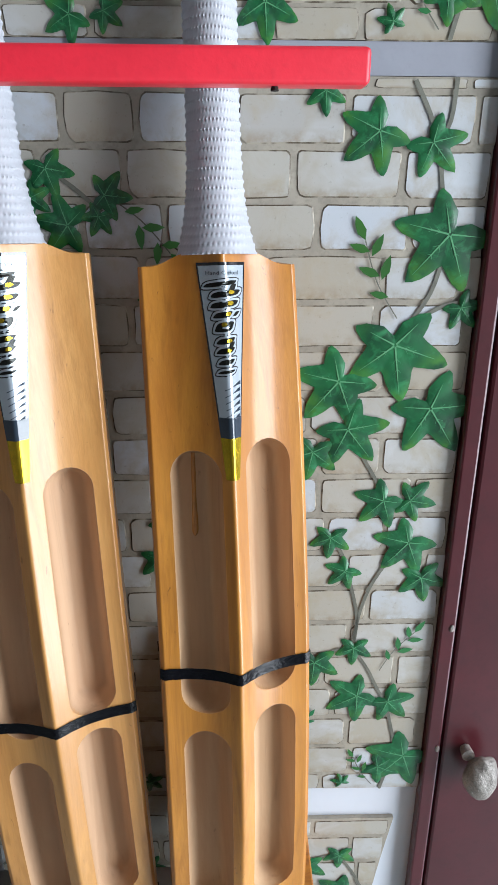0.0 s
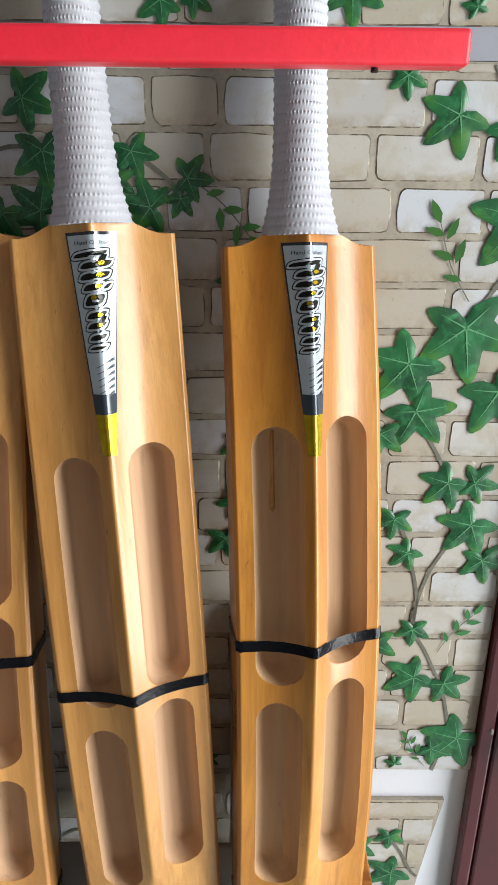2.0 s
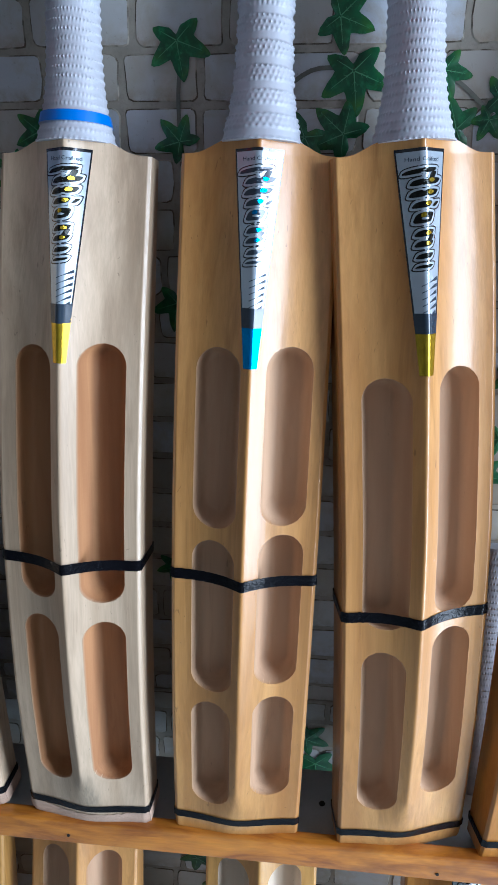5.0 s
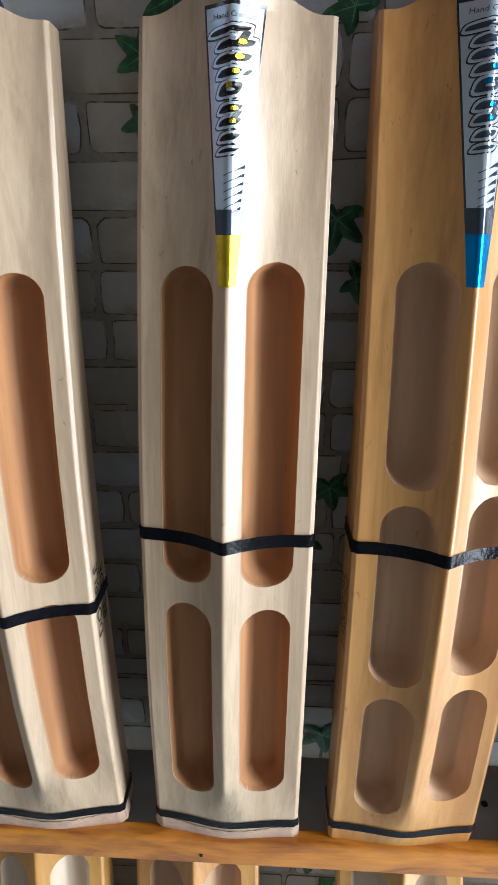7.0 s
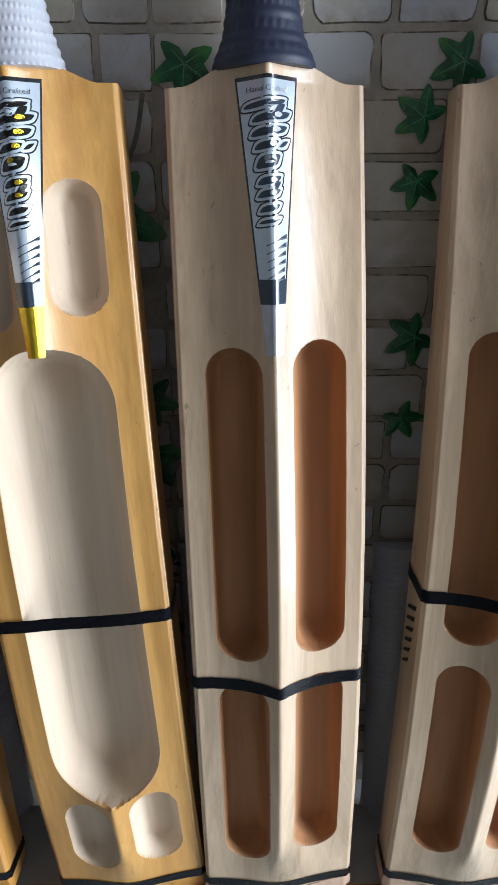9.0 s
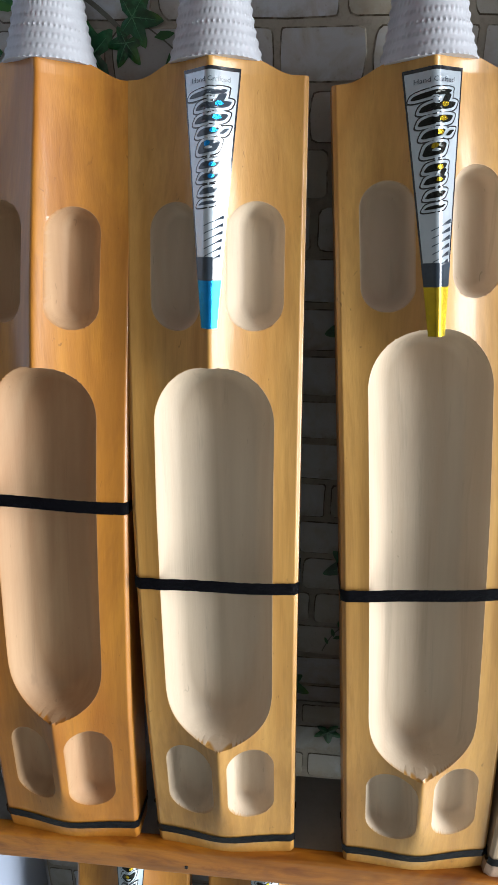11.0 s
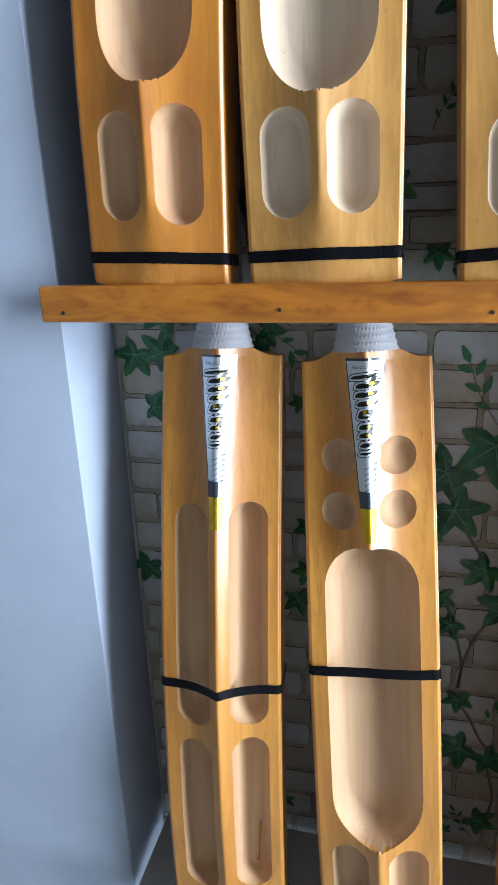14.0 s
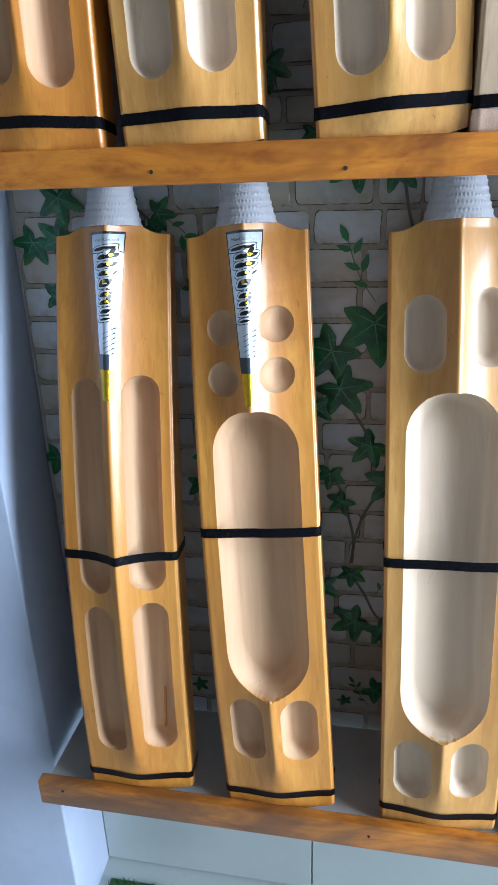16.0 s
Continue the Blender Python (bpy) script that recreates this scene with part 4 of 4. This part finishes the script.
def upper(xt, xs, twist=0.0, y=-0.088, lean=6.6):
    """Stands on the upper rack: toe at xt, shoulders at xs, leaning back to the wall."""
    return pose(xt, y, UP_Z + 0.0004, -lean, math.degrees(math.atan((xs - xt) / BL)), twist)


def lower(xt, xs, twist=0.0, y=-0.107, lean=8.1, k=1.056):
    return pose(xt, y, LOW_Z + 0.0004, -lean, math.degrees(math.atan((xs - xt) / (BL * k))), twist) @ Matrix.Scale(k, 4)


def pairs(*rows, hw=0.0160, left=-0.0240, right=0.0265):
    """Slots two by two: low and high end of the left one, then of the right one."""
    return [c for a, b, c_, d in rows for c in ((left, a, b, hw), (right, c_, d, hw))]


bat("amber-stained wooden cricket bat with four slots and gold-tipped sticker", AMBER, Back(pairs((.253, .442, .266, .447), (.057, .238, .072, .252), hw=0.0168)), 0.285, GOLD, None, "dots", side=(-1,), m=upper(0.1145, 0.111, 9, -0.083, 6.1), taper=0.045, short=0.006, drips=[(((-0.0235, 0.437), (-0.0245, 0.378)), 0.0022)])
bat("honey-varnished wooden cricket bat with four slots and gold-tipped sticker", HONEY, Back(pairs((.235, .422, .247, .428), (.053, .215, .069, .234), hw=0.0158)), 0.245, GOLD, None, "dots", m=upper(-0.0065, -0.0280, 9, -0.083, 6.1))
bat("honey-varnished wooden cricket bat with six slots and blue-tipped sticker", HONEY, Back(pairs((.307, .437, .311, .439), (.166, .297, .176, .304), (.043, .155, .057, .164), hw=0.0163, left=-0.0225, right=0.0275)),
    0.267, FOIL_BLUE, SLATE, "bands", side=(-1,), m=upper(-0.1470, -0.1345, 2))
bat("pale willow cricket bat with four slots and a blue-ringed grip", PALE, Back(pairs((.241, .435, .240, .438), (.056, .225, .060, .223))), 0.272, GOLD, None, "dots", True, m=upper(-0.2785, -0.267, -1), toe=True, script=True)
bat("pale willow cricket bat with four slots and a navy grip", PALE, Back(pairs((.232, .428, .236, .431), (.053, .214, .061, .219), left=-0.0225)), 0.214, SILVER, SLATE, "ribs", side=(1,), m=upper(-0.4155, -0.424, 3), toe=True)
bat("blond wooden cricket bat with a scoop and gold-tipped sticker", BLOND, Back([(-0.0255, 0.438, 0.511, 0.0150), (0.0250, 0.444, 0.517, 0.0150), (-0.0200, 0.044, 0.111, 0.0180), (0.0260, 0.048, 0.116, 0.0165)], (0.114, 0.429, 0.0368)), 0.258, GOLD, None, "dots", m=upper(-0.5240, -0.5595, 2))
bat("blond wooden cricket bat with a scoop and blue-tipped sticker", BLOND, Back([(-0.0220, 0.422, 0.496, 0.0165), (0.0260, 0.422, 0.496, 0.0165), (-0.0240, 0.049, 0.119, 0.0180), (0.0220, 0.050, 0.120, 0.0170)], (0.125, 0.402, 0.0378)), 0.254, FOIL_BLUE, SLATE, "dots", side=(1,), m=upper(-0.6720, -0.683, 0))
bat("amber-stained wooden cricket bat with a scoop and four short slots", AMBER, Back([(-0.0260, 0.423, 0.495, 0.0165), (0.0205, 0.421, 0.493, 0.0148), (-0.0230, 0.050, 0.123, 0.0170), (0.0220, 0.047, 0.126, 0.0170)], (0.139, 0.399, 0.0345)), 0.307, None, None, "dots", m=upper(-0.7990, -0.783, 0))

bat("golden varnished wooden cricket bat with four slots on the lower rack", GOLDEN, Back(pairs((.241, .442, .245, .445), (.056, .226, .062, .232), hw=0.0165, right=0.0270)), 0.279, GOLD, None, "dots", m=lower(-0.7695, -0.7675, 5), taper=0.055, drips=[(((0.0310, 0.128), (0.0270, 0.074)), 0.0020)])
bat("golden varnished wooden cricket bat with a scoop and four round hollows", GOLDEN, Back([(-0.0235, 0.474, 0.504, 0.0150), (0.0245, 0.475, 0.505, 0.0150), (-0.0245, 0.431, 0.461, 0.0150), (0.0235, 0.433, 0.463, 0.0150), (-0.0255, 0.068, 0.141, 0.0165), (0.0255, 0.068, 0.141, 0.0175)], (0.146, 0.420, 0.0390)),
    0.3105, GOLD, None, "dots", m=lower(-0.6110, -0.643, 3), taper=0.05)
bat("blond wooden cricket bat with a pale scoop, on the lower rack", BLOND, Back([(-0.0250, 0.453, 0.515, 0.0160), (0.0260, 0.457, 0.519, 0.0160), (-0.0255, 0.041, 0.110, 0.0170), (0.0255, 0.048, 0.114, 0.0170)], (0.119, 0.439, 0.0385)), 0.291, None, None, "dots", m=lower(-0.4470, -0.464, 0))
bat("honey-varnished wooden cricket bat with four slots on the lower rack", HONEY, Back(pairs((.270, .520, .270, .520), (.060, .255, .060, .255), left=-0.026, right=0.024)), 0.28, None, None, "dots", m=lower(-0.312, -0.316, 0))
bat("blond wooden cricket bat with four slots standing on the lower rack", BLOND, Back(pairs((.275, .525, .275, .525), (.070, .260, .070, .260), left=-0.026, right=0.024)), 0.28, None, None, "dots", m=lower(-0.118, -0.128, 0))
bat("amber-stained wooden cricket bat with a sticker on the lower rack", AMBER, Back(pairs((.215, .405, .215, .405), (.050, .200, .050, .200))), 0.28, GOLD, None, "dots", m=lower(0.082, 0.077, 0))

# ---------------- door ----------------
door = tagged(empty("maroon_door", pose(0.296, 0.0, 0.13)), "dark maroon painted steel door with a worn latch", "door", kind="structure")
part("frame", box((0.0, -0.008, GZ - 0.13), (0.014, 0.0055, 2.10), 0.002), MAROON, door)
part("leaf", box((0.0165, -0.006, GZ - 0.126), (0.85, 0.004, 2.06), 0.003), MAROON, door)


def latch():
    bm = bmesh.new()
    bmesh.ops.create_uvsphere(bm, u_segments=24, v_segments=16, radius=0.019)
    for v in bm.verts:
        n = noise.noise(v.co * 90) * 0.0028
        v.co = Vector((v.co.x * 0.85, v.co.y * 0.6 - 0.012, v.co.z * 1.25)) + v.co.normalized() * n
    b2 = bmesh.new()
    bmesh.ops.create_cone(b2, cap_ends=True, segments=20, radius1=0.006, radius2=0.005, depth=0.02)
    for v in b2.verts:
        v.co = Vector((v.co.x - 0.012, v.co.z * 0.5, v.co.y + 0.018))
    me = bpy.data.meshes.new("tmp")
    b2.to_mesh(me)
    b2.free()
    bm.from_mesh(me)
    bpy.data.meshes.remove(me)
    bmesh.ops.translate(bm, verts=bm.verts, vec=(0.050, -0.012, 1.043))
    return part("latch", bm, LATCH, door, "worn whitish metal latch", smooth=60)


latch()
for x, y, z in ((0.010, -0.0085, 1.197), (0.011, -0.0085, 1.062)):
    bm = bmesh.new()
    bmesh.ops.create_uvsphere(bm, u_segments=10, v_segments=8, radius=0.0026)
    bmesh.ops.scale(bm, verts=bm.verts, vec=(0.8, 0.35, 1.5))
    bmesh.ops.translate(bm, verts=bm.verts, vec=(x, y, z))
    part("paint_chip", bm, LATCH, door, smooth=60)

# ---------------- artificial grass on the floor ----------------


def grass():
    rnd = random.Random(3)
    verts, faces = [(-0.88, -0.13, GZ + 0.002), (-0.78, -0.13, GZ + 0.002), (-0.78, -0.035, GZ + 0.002), (-0.88, -0.035, GZ + 0.002)], [(0, 1, 2, 3)]
    for _ in range(1500):
        x, y = rnd.uniform(-0.88, -0.78), rnd.uniform(-0.13, -0.035)
        a, hgt, w = rnd.uniform(0, 6.28), rnd.uniform(0.006, 0.015), 0.0008
        dx, dy, lean = math.cos(a) * w, math.sin(a) * w, 0.008
        lx, ly = rnd.uniform(-lean, lean), rnd.uniform(-lean, lean * 0.3)
        k = len(verts)
        verts += [(x - dx, y - dy, GZ + 0.002), (x + dx, y + dy, GZ + 0.002), (x + lx, y + ly, GZ + hgt)]
        faces.append((k, k + 1, k + 2))
    return tagged(finish("grass_mat", mesh_from("grass_mat", verts, faces), GRASS), "green artificial grass on the floor", "grass", kind="stuff")


grass()

# ---------------- wall tiles ----------------
for x0, x1 in ((-0.896, -0.5885), (-0.5865, 0.012), (0.014, 0.294)):
    part("wall_tile", box((x0, -0.004, GZ + 0.002), (x1, 0.0015, 0.396), 0.0006, 1), TILE, dado)
